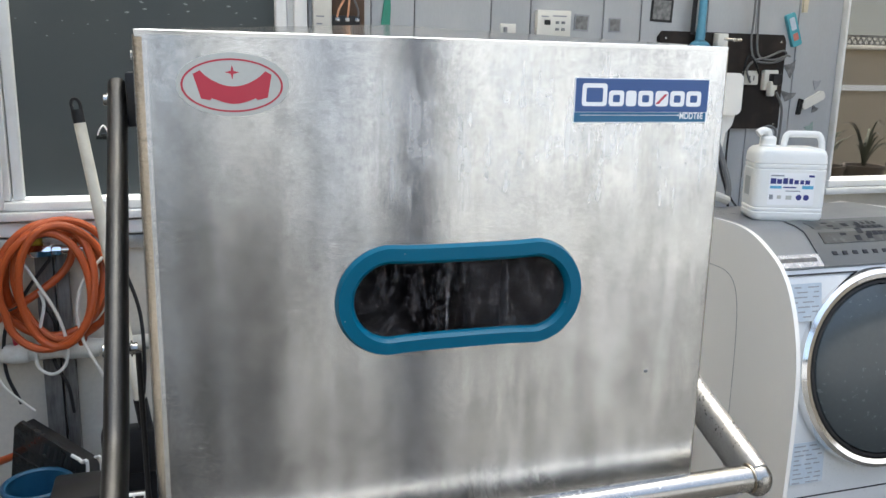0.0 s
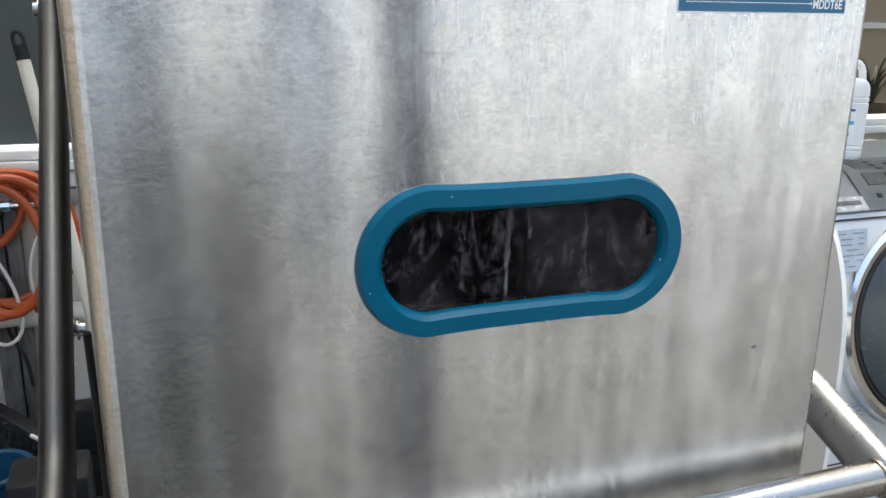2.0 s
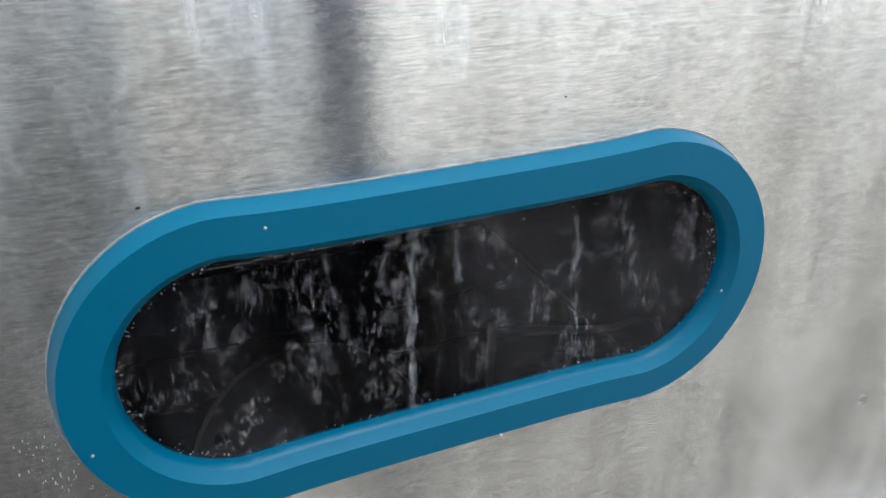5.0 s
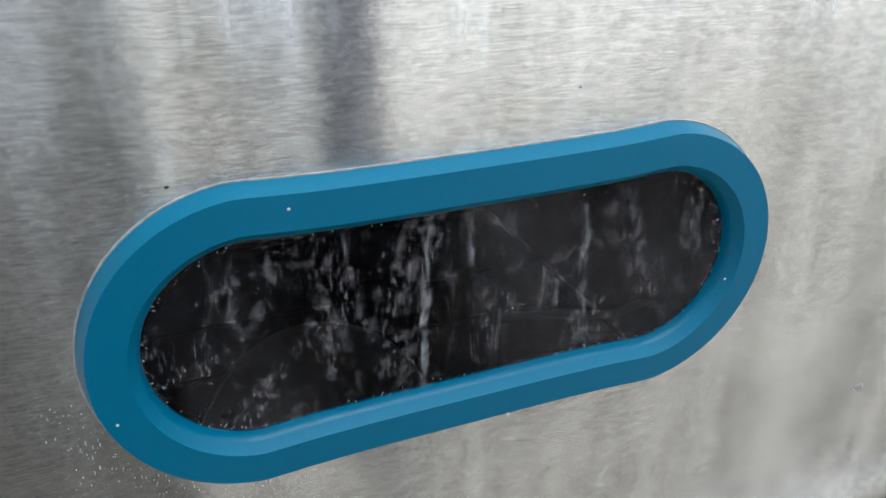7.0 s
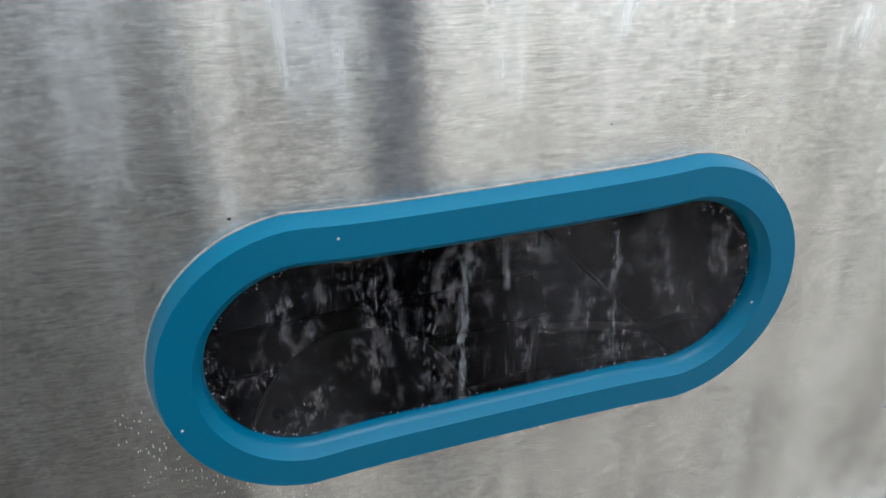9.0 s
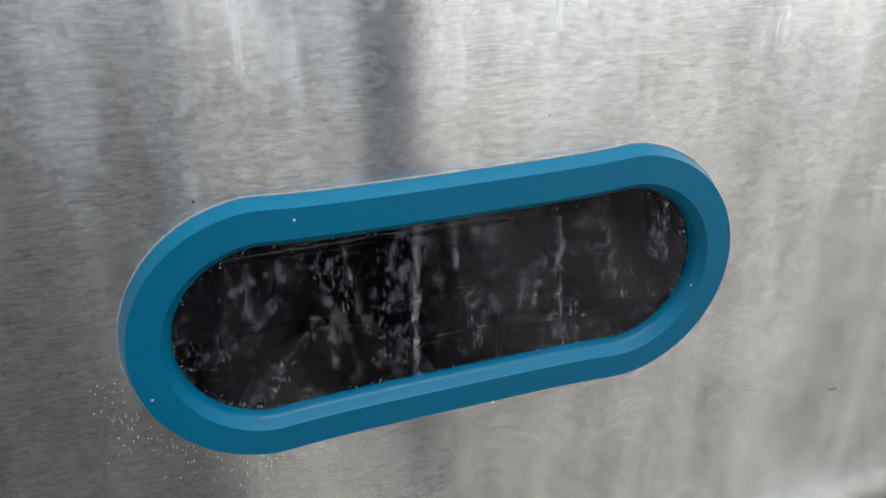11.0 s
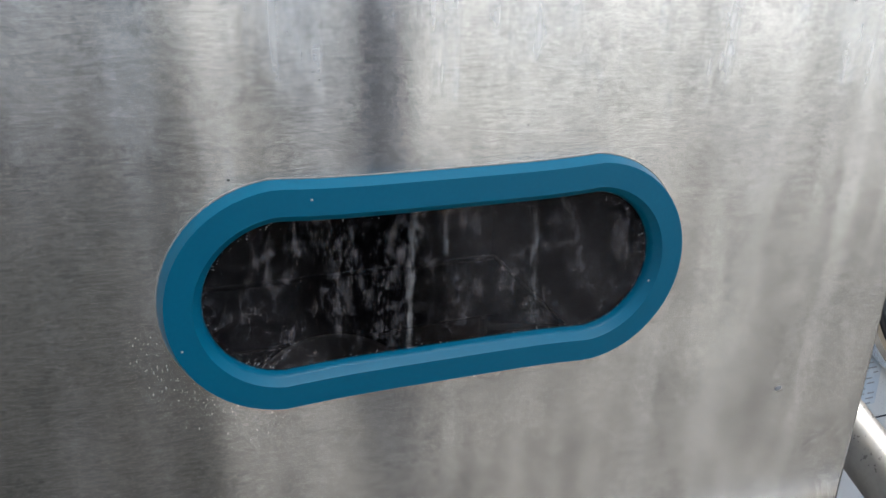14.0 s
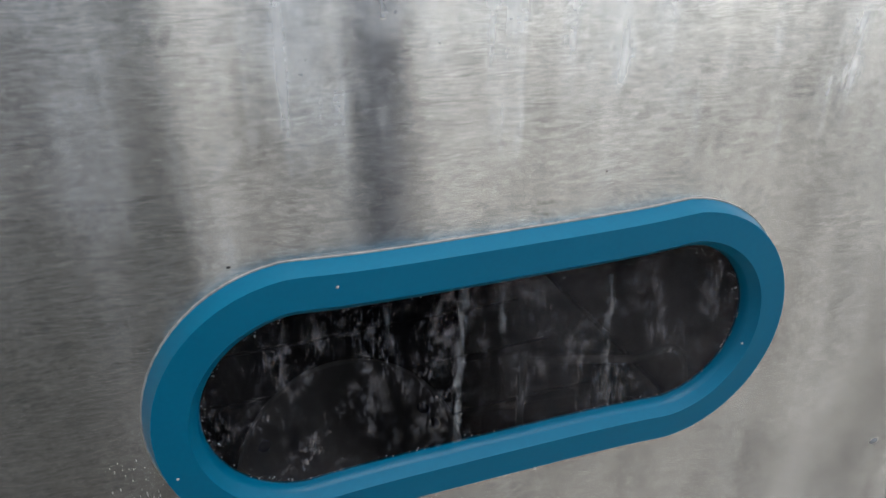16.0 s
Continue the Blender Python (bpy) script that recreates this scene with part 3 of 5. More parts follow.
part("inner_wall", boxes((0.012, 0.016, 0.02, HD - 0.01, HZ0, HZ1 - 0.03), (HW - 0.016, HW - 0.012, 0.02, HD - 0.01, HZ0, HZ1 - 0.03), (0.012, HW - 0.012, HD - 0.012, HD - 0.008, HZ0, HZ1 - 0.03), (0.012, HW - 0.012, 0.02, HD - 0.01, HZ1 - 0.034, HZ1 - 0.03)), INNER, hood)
rim = part("window_rim", window_rim(), RUBBER, hood, "blue rubber window surround")
bm = bmesh.new()
ring2d([(x, z) for x, z in stadium(0.1244, 0.0536, 96, 0.0017)], stadium(0.1234, 0.0526, 96, 0.0017), 0.0006, bm)
part("sealant", bm, GASKET, rim, "grimy bead of sealant")
pane = part("window_pane", plate2d(stadium(0.1085, 0.037, 64, 0.0012), 0.002), SMOKED, hood, "wet smoked viewing glass")
pane.location.y = 0.0015
pane.visible_shadow = False
film = part("water_film", plate2d(stadium(0.1075, 0.036, 64, 0.0012), 0.0002), WETGLASS, pane, "splashes and runs of water on the glass")
film.location.y = -0.0022

rng = random.Random(23)
for x, lean, z0, z1, w in ((0.2720, -0.003, 1.125, 1.058, 0.0050), (0.3300, 0.002, 1.119, 1.062, 0.0042), (0.2860, 0.0005, 1.122, 1.103, 0.0030), (0.2440, 0.0, 1.120, 1.108, 0.0016)):
    right = [(x + lean * k / 20 + w * rng.uniform(0.1, 0.62), z0 + (z1 - z0) * k / 20) for k in range(21)]
    left = [(x + lean * k / 20 - w * rng.uniform(0.1, 0.62), z0 + (z1 - z0) * k / 20) for k in range(21)]
    run = part("water_run", plate2d(right[::-1] + left, 0.0002), RUNWATER, pane, "whitish run of water")
    run.location.y = -0.0026
bm = bmesh.new()
edge_pts = stadium(0.1062, 0.0347, 240, 0.0012)
for k in range(200):
    q = rng.choice(edge_pts)
    d = abs(rng.gauss(0, 0.035)) if q[0] > CX + 0.02 and q[1] > CZ else abs(rng.gauss(0, 0.012))
    x, z = q[0] + (CX - q[0]) * d, q[1] + (CZ - q[1]) * d * 2.2
    r_ = rng.uniform(0.00010, 0.00034)
    bmesh.ops.create_icosphere(bm, subdivisions=1, radius=r_, matrix=Matrix.Translation((x, -0.0022, z)) @ Matrix.Diagonal((1, 0.5, rng.uniform(0.8, 1.6), 1)))
tagged(part("water_beads", bm, GREY_PLASTIC, pane, "tiny beads of water round the glass edge"), kind="stuff")

tank = part("tank", boxes((0.004, HW - 0.004, 0.070, HD, 0.30, 0.800), (0.004, HW - 0.004, 0.070, 0.078, 0.80, HZ0 - 0.004), (0.004, HW - 0.004, HD - 0.008, HD, 0.80, HZ0 - 0.004), (0.004, 0.012, 0.079, HD - 0.009, 0.80, HZ0 - 0.004), (HW - 0.012, HW - 0.004, 0.079, HD - 0.009, 0.80, HZ0 - 0.004)), STEEL_PLAIN, washer, "stainless wash tank")
part("base_cabinet", boxes((0.004, HW - 0.004, 0.045, HD, 0.10, 0.298), bevel=0.004), STEEL_PLAIN, washer)
bm = bmesh.new()
for fx in (0.05, HW - 0.05):
    for fy in (0.09, HD - 0.05):
        bmesh.ops.create_cone(bm, cap_ends=True, segments=16, radius1=0.022, radius2=0.018, depth=0.17, matrix=Matrix.Translation((fx, fy, FLOOR + 0.085)))
        part("foot", bm, BLACK, washer)
        bm = bmesh.new()
bm.free()

ARM = [(-0.032, 0.869), (0.009, 0.886), (0.064, 0.908), (0.102, 0.925), (0.14, 0.955), (0.19, 0.998), (0.293, 1.084), (0.404, 1.174), (0.498, 1.265)]
HXL, HXR, HY, HH = -0.040, 0.621, -0.032, 0.871
# both arms are the same steel; the left one is coloured darker as shaded
for hx, matl in ((HXL, TUBE_SHADED), (HXR, TUBE_MID)):
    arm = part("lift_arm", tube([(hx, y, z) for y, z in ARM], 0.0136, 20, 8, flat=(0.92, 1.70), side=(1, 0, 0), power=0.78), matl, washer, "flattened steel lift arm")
    for y, z in ((0.233, 0.986), (0.484, 1.252)):
        b2 = lathe([(0, -0.0180), (0.0068, -0.0180), (0.0075, -0.0172), (0.0075, -0.0130), (0.0105, -0.0127), (0.0105, -0.0112), (0.006, -0.011), (0.006, 0.012), (0.0095, 0.0122), (0.0095, 0.0138), (0.0070, 0.014), (0.0070, 0.019), (0, 0.019)], 12, pose(hx, y, z, 0, 90, 0))
        part("bolt", b2, BOLT, arm, "hexagon bolt with washer")
    part("bracket", boxes((hx + 0.012 if hx < 0 else HW, 0.0 if hx < 0 else hx - 0.012, 0.451, 0.516, 1.218, 1.289), bevel=0.003), BLACK, washer, "dark bracket on the hood side")
    lx = hx + (0.020 if hx < 0 else -0.020)
    part("link_bar", tube([(lx, 0.227, 0.984), (lx, 0.249, 0.864), (lx, 0.271, 0.646)], 0.0035, 8, 4), BLACK, washer)
handle = part("handle_bar", tube([(HXL + 0.004, HY, HH), (0.15, HY, HH), (0.4, HY, HH), (HXR - 0.008, HY, HH)], 0.0147, 24, 4), TUBE, washer, "polished round steel lifting handle")
for hx in (HXL, HXR):
    bm = bmesh.new()
    bmesh.ops.create_uvsphere(bm, u_segments=20, v_segments=14, radius=0.0178, matrix=Matrix.Translation((hx, HY - 0.002, HH - 0.001)) @ Matrix.Diagonal((0.92, 1.0, 1.08, 1)))
    part("elbow", bm, TUBE, handle, "ground weld elbow")
    sgn = 1 if hx < 0 else -1
    pts = [(hx + sgn * 0.010, HY + 0.0154 * math.cos(a), HH + 0.0154 * math.sin(a)) for a in [2 * math.pi * k / 24 for k in range(24)]]
    part("weld", sweep(bmesh.new(), [Vector(p) for p in pts], [0.0008 + 0.0009 * random.random() for _ in pts], 6, closed=True), WELD, handle, "heat-tinted weld bead")

# bolts along the hood side, specks and a dent on the front
part("bolt", lathe([(0, -0.01), (0.006, -0.01), (0.006, 0.0), (0.009, 0.001), (0.009, 0.003), (0, 0.003)], 6, pose(-0.004, 0.32, 1.31, 0, 90, 0)), BOLT, hood)
for n_, (x, z, r, m_) in enumerate(((0.1945, 1.1455, 0.0006, BLACK), (0.493, 0.995, 0.0022, GREY_PLASTIC), (0.324, 1.160, 0.0004, BLACK))):
    bm = bmesh.new()
    bmesh.ops.create_icosphere(bm, subdivisions=1, radius=r, matrix=Matrix.Translation((x, 0, z)) @ Matrix.Diagonal((1.3, 0.25, 0.8, 1)))
    part("speck", bm, m_, hood)
rng = random.Random(4)
bm = bmesh.new()
for k in range(130):
    a = radians(rng.uniform(188, 268))
    d = abs(rng.gauss(0, 0.007)) + 0.0015
    x = 0.2145 + (0.0535 + d) * math.cos(a) + rng.uniform(-0.004, 0.004)
    z = CZ + (0.0535 + d) * math.sin(a) - rng.uniform(0, 0.004)
    bmesh.ops.create_icosphere(bm, subdivisions=1, radius=rng.uniform(0.00005, 0.00022), matrix=Matrix.Translation((x, -0.0001, z)) @ Matrix.Diagonal((1.0, 0.3, rng.uniform(0.8, 4.5), 1)))
tagged(part("limescale_specks", bm, LIME, hood, "white limescale specks by the window"), kind="stuff")
for x, z in ((0.1701, 1.0762), (0.3905, 1.0800), (0.300, 1.0420), (0.226, 1.137)):
    bm = bmesh.new()
    bmesh.ops.create_icosphere(bm, subdivisions=1, radius=0.0006, matrix=Matrix.Translation((x, -0.0080, z)) @ Matrix.Diagonal((1, 0.4, 1, 1)))
    part("limescale_dot", bm, LIME, rim)

# emblem sticker: oval, red ring, plain red crest and star
emblem = thing("emblem_sticker", "oval silver sticker with red ring and crest on the hood", "sticker", at=(0, -0.0002, 0))
part("backing", plate2d(ellipse(0.0785, 1.2872, 0.0458, 0.0263, 64), 0.0003), STICKER, emblem)
ring = part("ring", ring2d(ellipse(0.0778, 1.2865, 0.0415, 0.0220, 64), ellipse(0.0778, 1.2865, 0.0398, 0.0205, 64), 0.0001), PRINT_RED, emblem, "red ring")
crest_pts = [(-0.0318, 0.0082), (-0.0262, 0.0112)] + [(-0.0262 + 0.0528 * t, 0.0112 - 0.0128 * math.sin(math.pi * t) ** 0.8) for t in [k / 14 for k in range(1, 14)]] + [(0.0268, 0.0112), (0.0320, 0.0085), (0.0285, -0.0105), (0.0200, -0.0128), (0.0185, -0.0112)] + [(0.0185 - 0.0355 * t, -0.0112 - 0.0048 * math.sin(math.pi * t)) for t in [k / 10 for k in range(1, 10)]] + [(-0.0175, -0.0115), (-0.0185, -0.0132), (-0.0258, -0.0118)]
crest = part("crest", plate2d([(0.0780 + x, 1.2873 + z) for x, z in crest_pts], 0.0001), PRINT_RED, emblem, "plain red crest")
star = part("star", plate2d([(0.0777 + (0.0060 if k % 2 == 0 else 0.0017) * math.cos(radians(45 * k)), 1.2972 + (0.0063 if k % 2 == 0 else 0.0018) * math.sin(radians(45 * k))) for k in range(8)], 0.0001), PRINT_RED, emblem, "four-pointed red star")
for o in (ring, crest, star):
    o.location.y = -0.00035

# maker's label: blue field, petrol strip, white blocks for the mark
LX0, LX1, LZ0, LZ1 = 0.3922, 0.5410, 1.2552, 1.2982
label = thing("nameplate_sticker", "blue and white maker's nameplate sticker on the hood", "sticker", at=(0, -0.0002, 0))
part("border", plate2d(round_rect(LX0, LX1, LZ0, LZ1, 0.002), 0.0003), PRINT_WHITE, label)
part("field", plate2d(round_rect(LX0 + 0.0014, LX1 - 0.001, LZ0 + 0.0105, LZ1 - 0.001, 0.0012), 0.0001), LABEL_BLUE, label, "blue field").location.y = -0.00035
part("strip", plate2d(round_rect(LX0 + 0.0008, LX1 - 0.0022, LZ0 + 0.001, LZ0 + 0.0102, 0.0008), 0.0001), LABEL_DKBLUE, label, "petrol blue strip").location.y = -0.00035
part("line", plate2d([(0.399, 1.2624), (0.5065, 1.2624), (0.5065, 1.2629), (0.399, 1.2629)], 0.0001), PRINT_WHITE, label).location.y = -0.0005
part("line_dot", plate2d(ellipse(0.5070, 1.26265, 0.0009, 0.0009, 12), 0.0001), PRINT_WHITE, label).location.y = -0.0005
ZB = 1.2712
for x0, x1, h, hole in ((0.4005, 0.4270, 0.0215, 1), (0.4290, 0.4455, 0.0150, 1), (0.4475, 0.4590, 0.0150, 0), (0.4610, 0.4775, 0.0150, 1), (0.4800, 0.4945, 0.0150, 0), (0.4965, 0.5130, 0.0150, 1), (0.5150, 0.5320, 0.0150, 1)):
    bm = bmesh.new()
    o = round_rect(x0, x1, ZB, ZB + h, 0.0032, 4)
    if hole:
        w = 0.0044
        ring2d(o, round_rect(x0 + w, x1 - w, ZB + 0.0038, ZB + h - 0.0042, 0.0014, 4), 0.0001, bm)
    else:
        plate2d(o, 0.0001, None, bm)
    part("mark_block", bm, PRINT_WHITE, label, "white block of the maker's mark").location.y = -0.0005
part("slash", plate2d([(0.4805, 1.2735), (0.4840, 1.2735), (0.4935, 1.2830), (0.4900, 1.2830)], 0.0001), PRINT_RED, label, "red slash").location.y = -0.00065


def words(text, size, m, material, parent, name="lettering", align="LEFT"):
    cu = bpy.data.curves.new(name, "FONT")
    cu.body, cu.size, cu.align_x, cu.extrude, cu.offset = text, size, align, 0.00002, 0.00018
    me_ob = new(name, cu)
    dg = bpy.context.evaluated_depsgraph_get()
    me = bpy.data.meshes.new_from_object(me_ob.evaluated_get(dg))
    bpy.data.objects.remove(me_ob)
    me.materials.clear()
    me.materials.append(material)
    ob = new(name, me)
    ob.parent = parent
    ob.matrix_basis = m
    return ob


words("MDDT6E", 0.0088, pose(0.5085, -0.0005, 1.2592, 90, 0, 0) @ Matrix.Diagonal((0.80, 1, 1, 1)), PRINT_WHITE, label, "model_code")

# inside the hood: a plate in the rack, rack wires
rack = thing("dish_rack", "grey plastic-coated wire dish rack inside the dishwasher", "dish rack", at=(0, 0, 0))
for k in range(6):
    y = 0.08 + 0.08 * k
    part("wire", tube([(0.03, y, 0.806), (0.28, y, 0.802), (0.53, y, 0.806)], 0.0015, 6, 4), BLACK, rack)
part("rack_rim", sweep(bmesh.new(), [Vector((x, y, 0.87)) for x, y in ((0.03, 0.085), (0.53, 0.085), (0.53, 0.5), (0.03, 0.5))], 0.003, 6, closed=True), BLACK, rack)
part("hoop", tube([(0.358, 0.12, 0.803), (0.358, 0.12, 0.985), (0.366, 0.12, 0.994), (0.43, 0.125, 0.978), (0.478, 0.13, 0.960), (0.485, 0.13, 0.803)], 0.0022, 8, 6), GREY_PLASTIC, rack)
plate = thing("dinner_plate", "white china plate with dark rim marks standing in the rack", "plate")
pm = pose(0.274, 0.200, 0.874, 62, 0, 0) @ Matrix.Scale(1.08, 4)
part("dish", lathe([(0, 0.0), (0.045, 0.0), (0.050, 0.002), (0.070, 0.010), (0.071, 0.012), (0.069, 0.0125), (0.049, 0.005), (0.044, 0.003), (0, 0.003)], 48, pm), CHINA, plate)
part("dish_edge", sweep(bmesh.new(), [pm @ Vector((0.0706 * math.cos(a), 0.0706 * math.sin(a), 0.0125)) for a in [2 * math.pi * k / 48 for k in range(48)]], 0.0014, 6, closed=True), PRINT_WHITE, plate)
for a in (20, 32, 150, 200, 300, 318, 335):
    q = radians(a)
    bm = bmesh.new()
    bmesh.ops.create_icosphere(bm, subdivisions=1, radius=0.0055, matrix=pm @ Matrix.Translation((0.060 * math.cos(q), 0.060 * math.sin(q), 0.0092)) @ Matrix.Diagonal((1, 0.8, 0.2, 1)))
    part("rim_mark", bm, COBALT, plate, "cobalt flower mark")

# ---- back wall: windows, panelling ----
EDGES = [0.405, 0.470, 0.587, 0.717, 0.956, 1.085, 1.333, 1.467, 1.713, 1.905, 2.075, 2.258]
for a, b in zip(EDGES, EDGES[1:]):
    part("plank", boxes((a + 0.002, b - 0.002, BACK - 0.010, BACK - 0.002, 0.80, HEAD + 0.2), bevel=0.0015), PLANK, wall)
part("panel_backing", boxes((EDGES[0], EDGES[-1], BACK - 0.002, BACK + 0.0, 0.80, HEAD + 0.2)), GROOVE, wall)


def window(name, x0, x1, z0, z1, mullions, pane_mat, label, fw=0.035):
    w = thing(name, label, "window", at=(0, BACK, 0))
    w["kind"] = "structure"
    part("outer_frame", boxes((x0, x0 + fw, -0.03, 0.07, z0 + 0.045, z1), (x1 - fw, x1, -0.03, 0.07, z0 + 0.045, z1), (x0, x1, -0.03, 0.07, z1, z1 + 0.03), bevel=0.003), ALU, w)
    part("sill_rail", boxes((x0, x1, -0.035, 0.07, z0 + 0.02, z0 + 0.043), bevel=0.003), ALU, w)
    part("sill", boxes((x0 - 0.02, x1 + 0.02, -0.05, 0.07, z0 - 0.005, z0 + 0.018), bevel=0.003), ALU, w)
    xs = [x0 + fw] + mullions + [x1 - fw]
    for i, m_ in enumerate(mullions):
        part("mullion", boxes((m_ - 0.03, m_ + 0.0, -0.02, 0.02, z0 + 0.045, z1), (m_ + 0.003, m_ + 0.03, 0.0, 0.04, z0 + 0.045, z1), bevel=0.003), ALU, w)
    for a, b in zip(xs, xs[1:]):
        p = part("pane", boxes((a, b, 0.028, 0.033, z0 + 0.05, z1)), pane_mat, w)
        p.visible_shadow = False
    return w


left_window = window("window_1", WL0, WL1, SILL, HEAD, [-0.39, 0.345], SCREEN_DARK, "white aluminium window with dark insect screen")
window("window_2", WR0, WR1, SILL, HEAD, [], DIM_GLASS, "white aluminium sliding window onto the yard, its glass tinted to dim the view", 0.012)

rng = random.Random(31)
bm = bmesh.new()
for row in range(9):
    for col in range(13):
        x = -0.37 + 0.0575 * col + 0.019 * (row % 3) + rng.uniform(-0.008, 0.008)
        z = 1.62 - 0.031 * row - 0.010 * (col % 2) + rng.uniform(-0.004, 0.004)
        if rng.random() < 0.12 + 0.05 * max(0, row - 4) or x > 0.31:
            continue
        w_ = rng.uniform(0.003, 0.0075) * (1.0 if row < 7 else 0.6)
        bmesh.ops.create_icosphere(bm, subdivisions=1, radius=1.0, matrix=Matrix.Translation((x, 0.0265, z)) @ Matrix.Rotation(radians(rng.uniform(-12, 25)), 4, "Y") @ Matrix.Diagonal((w_, 0.0016, w_ * 0.38, 1)))
tagged(part("water_drops", bm, mat("clinging_drops", (0.24, 0.26, 0.265), 0.2, 0.0, 0.3, 40, 200, 0.0), left_window, "pale water drops on the dark screen"), kind="stuff")

clip = thing("plastic_clip", "small clear plastic clip stuck on the dark window", "clip")
part("clip_plate", boxes((-0.172, -0.128, BACK + 0.022, BACK + 0.028, 1.088, 1.104), bevel=0.002), GLASS, clip)
part("clip_hook", tube([(-0.168, BACK + 0.020, 1.100), (-0.160, BACK + 0.008, 1.118), (-0.150, BACK + 0.012, 1.126), (-0.140, BACK + 0.024, 1.104)], 0.0022, 6, 5), PRINT_WHITE, clip)

# rail and fittings below the left window
rail = thing("rail_track", "grimy grey aluminium rail below the window", "rail", at=(0, BACK, 0))
part("upper_rail", boxes((-1.1, 0.38, -0.03, 0.0, 0.835, 0.872), bevel=0.003), ALU, rail)
part("lower_rail", boxes((-1.1, 0.38, -0.022, 0.0, 0.790, 0.828), bevel=0.003), ALU_GREY, rail)
part("rail_end", boxes((-0.62, -0.50, -0.045, -0.03, 0.825, 0.845), bevel=0.002), BLACK, rail)
for k, (x0, x1, d) in enumerate(((-0.345, -0.300, 0.03), (-0.292, -0.262, 0.04))):
    t = thing("timber_batten", "weathered grey timber batten fixed to the wall", "timber batten", "timber battens on the wall")
    part("batten", boxes((x0, x1, BACK - d, BACK, 0.18, 0.785), bevel=0.003), WOOD_GREY, t)
board = thing("brown_board", "brown wooden board leaning on the window frame", "wooden board")
part("board_face", boxes((-0.86, -0.495, BACK - 0.075, BACK - 0.05, 0.885, 1.75), bevel=0.003), WOOD_BROWN, board)
post = thing("white_post", "white painted upright beside the window", "post")
part("upright", boxes((-0.500, -0.402, BACK - 0.050, BACK - 0.036, 0.91, 1.80), bevel=0.004), ALU, post)
part("stay", tube([(-0.56, BACK - 0.08, 1.35), (-0.50, BACK - 0.08, 1.0), (-0.42, BACK - 0.07, 0.92)], 0.004, 6, 4), ALU, post)
gauge = thing("round_gauge", "grey round gauge above the board", "gauge")
part("gauge_body", lathe([(0, 0), (0.05, 0), (0.055, 0.006), (0.05, 0.02), (0, 0.02)], 24, pose(-0.60, BACK - 0.08, 1.33, 90, 0, 0)), GREY_PLASTIC, gauge)

# orange hose coil on a tap pipe
HC = (-0.292, 1.645, 0.722)
tap = thing("tap_pipe", "chromed tap pipe with yellow tape on the wall", "tap")
part("pipe", tube([(-0.43, 1.66, 0.802), (-0.33, 1.66, 0.803), (-0.15, 1.66, 0.803)], 0.010, 12, 4), CHROME, tap)
part("collar", lathe([(0.009, -0.065), (0.015, -0.064), (0.016, -0.045), (0.021, -0.043), (0.022, 0.0), (0.020, 0.030), (0.016, 0.032), (0.017, 0.055), (0.009, 0.056)], 8, pose(-0.325, 1.66, 0.803, 0, 90, 0)), CHROME, tap)
part("collar", lathe([(0.010, -0.02), (0.017, -0.02), (0.017, 0.02), (0.010, 0.02)], 8, pose(-0.19, 1.66, 0.803, 0, 90, 0)), CHROME, tap)
part("tape", boxes((-0.345, -0.315, 1.635, 1.665, 0.822, 0.840), bevel=0.006), YELLOW, tap, "scrap of yellow tape")
part("pipe_stub", tube([(-0.33, 1.66, 0.803), (-0.33, 1.69, 0.803), (-0.33, BACK, 0.803)], 0.010, 10, 3), CHROME, tap)
hose = thing("orange_hose", "coil of orange rubber hose hung on the tap pipe", "hose")
rng = random.Random(11)
coil = []
for k in range(6 * 52):
    a = 2 * math.pi * k / 52 + 1.2
    loop = k / 52
    rx = 0.118 + 0.020 * math.sin(loop * 2.3 + 0.6)
    rz = 0.148 + 0.020 * math.sin(loop * 1.7)
    low = 0.045 * max(0.0, -math.sin(a)) if 2.4 < loop < 3.6 else 0.0
    y = HC[1] - 0.030 + 0.034 * math.sin(loop * 2.4 + 0.5 * math.sin(a)) + 0.010 * math.sin(a * 2)
    coil.append(Vector((HC[0] + 0.006 + 0.022 * math.sin(loop * 2.0) + rx * math.cos(a), y, HC[2] - low + rz * math.sin(a + 0.12 * math.sin(loop * 3)))))
tail = smooth_path([coil[-1], coil[-1] + Vector((-0.045, 0.0, -0.10)), (-0.475, 1.62, 0.60), (-0.60, 1.58, 0.50), (-0.80, 1.50, 0.38)], 6)
part("hose_run", tube([(-0.82, 1.38, 0.310), (-0.68, 1.39, 0.306), (-0.56, 1.42, 0.302), (-0.49, 1.48, 0.280), (-0.442, 1.600, 0.245), (-0.405, 1.66, 0.235)], 0.0105, 10, 6), ORANGE, hose)
part("coil", sweep(bmesh.new(), coil + tail[1:], 0.0105, 10), ORANGE, hose)
part("hose_tie", sweep(bmesh.new(), [Vector((-0.408, 1.62, 0.655)) + Vector((0.028 * math.cos(a), 0.02 * math.sin(a), 0.010 * math.cos(a))) for a in [2 * math.pi * k / 16 for k in range(16)]], 0.003, 6, closed=True), BLACK, hose, "black tie")

drain = thing("drain_pipe", "dirty white plastic drain pipe with joints", "pipe")
part("pipe", tube([(-0.46, 1.655, 0.520), (-0.35, 1.655, 0.522), (-0.1, 1.655, 0.528), (0.05, 1.655, 0.53)], 0.022, 16, 4), PVC, drain)
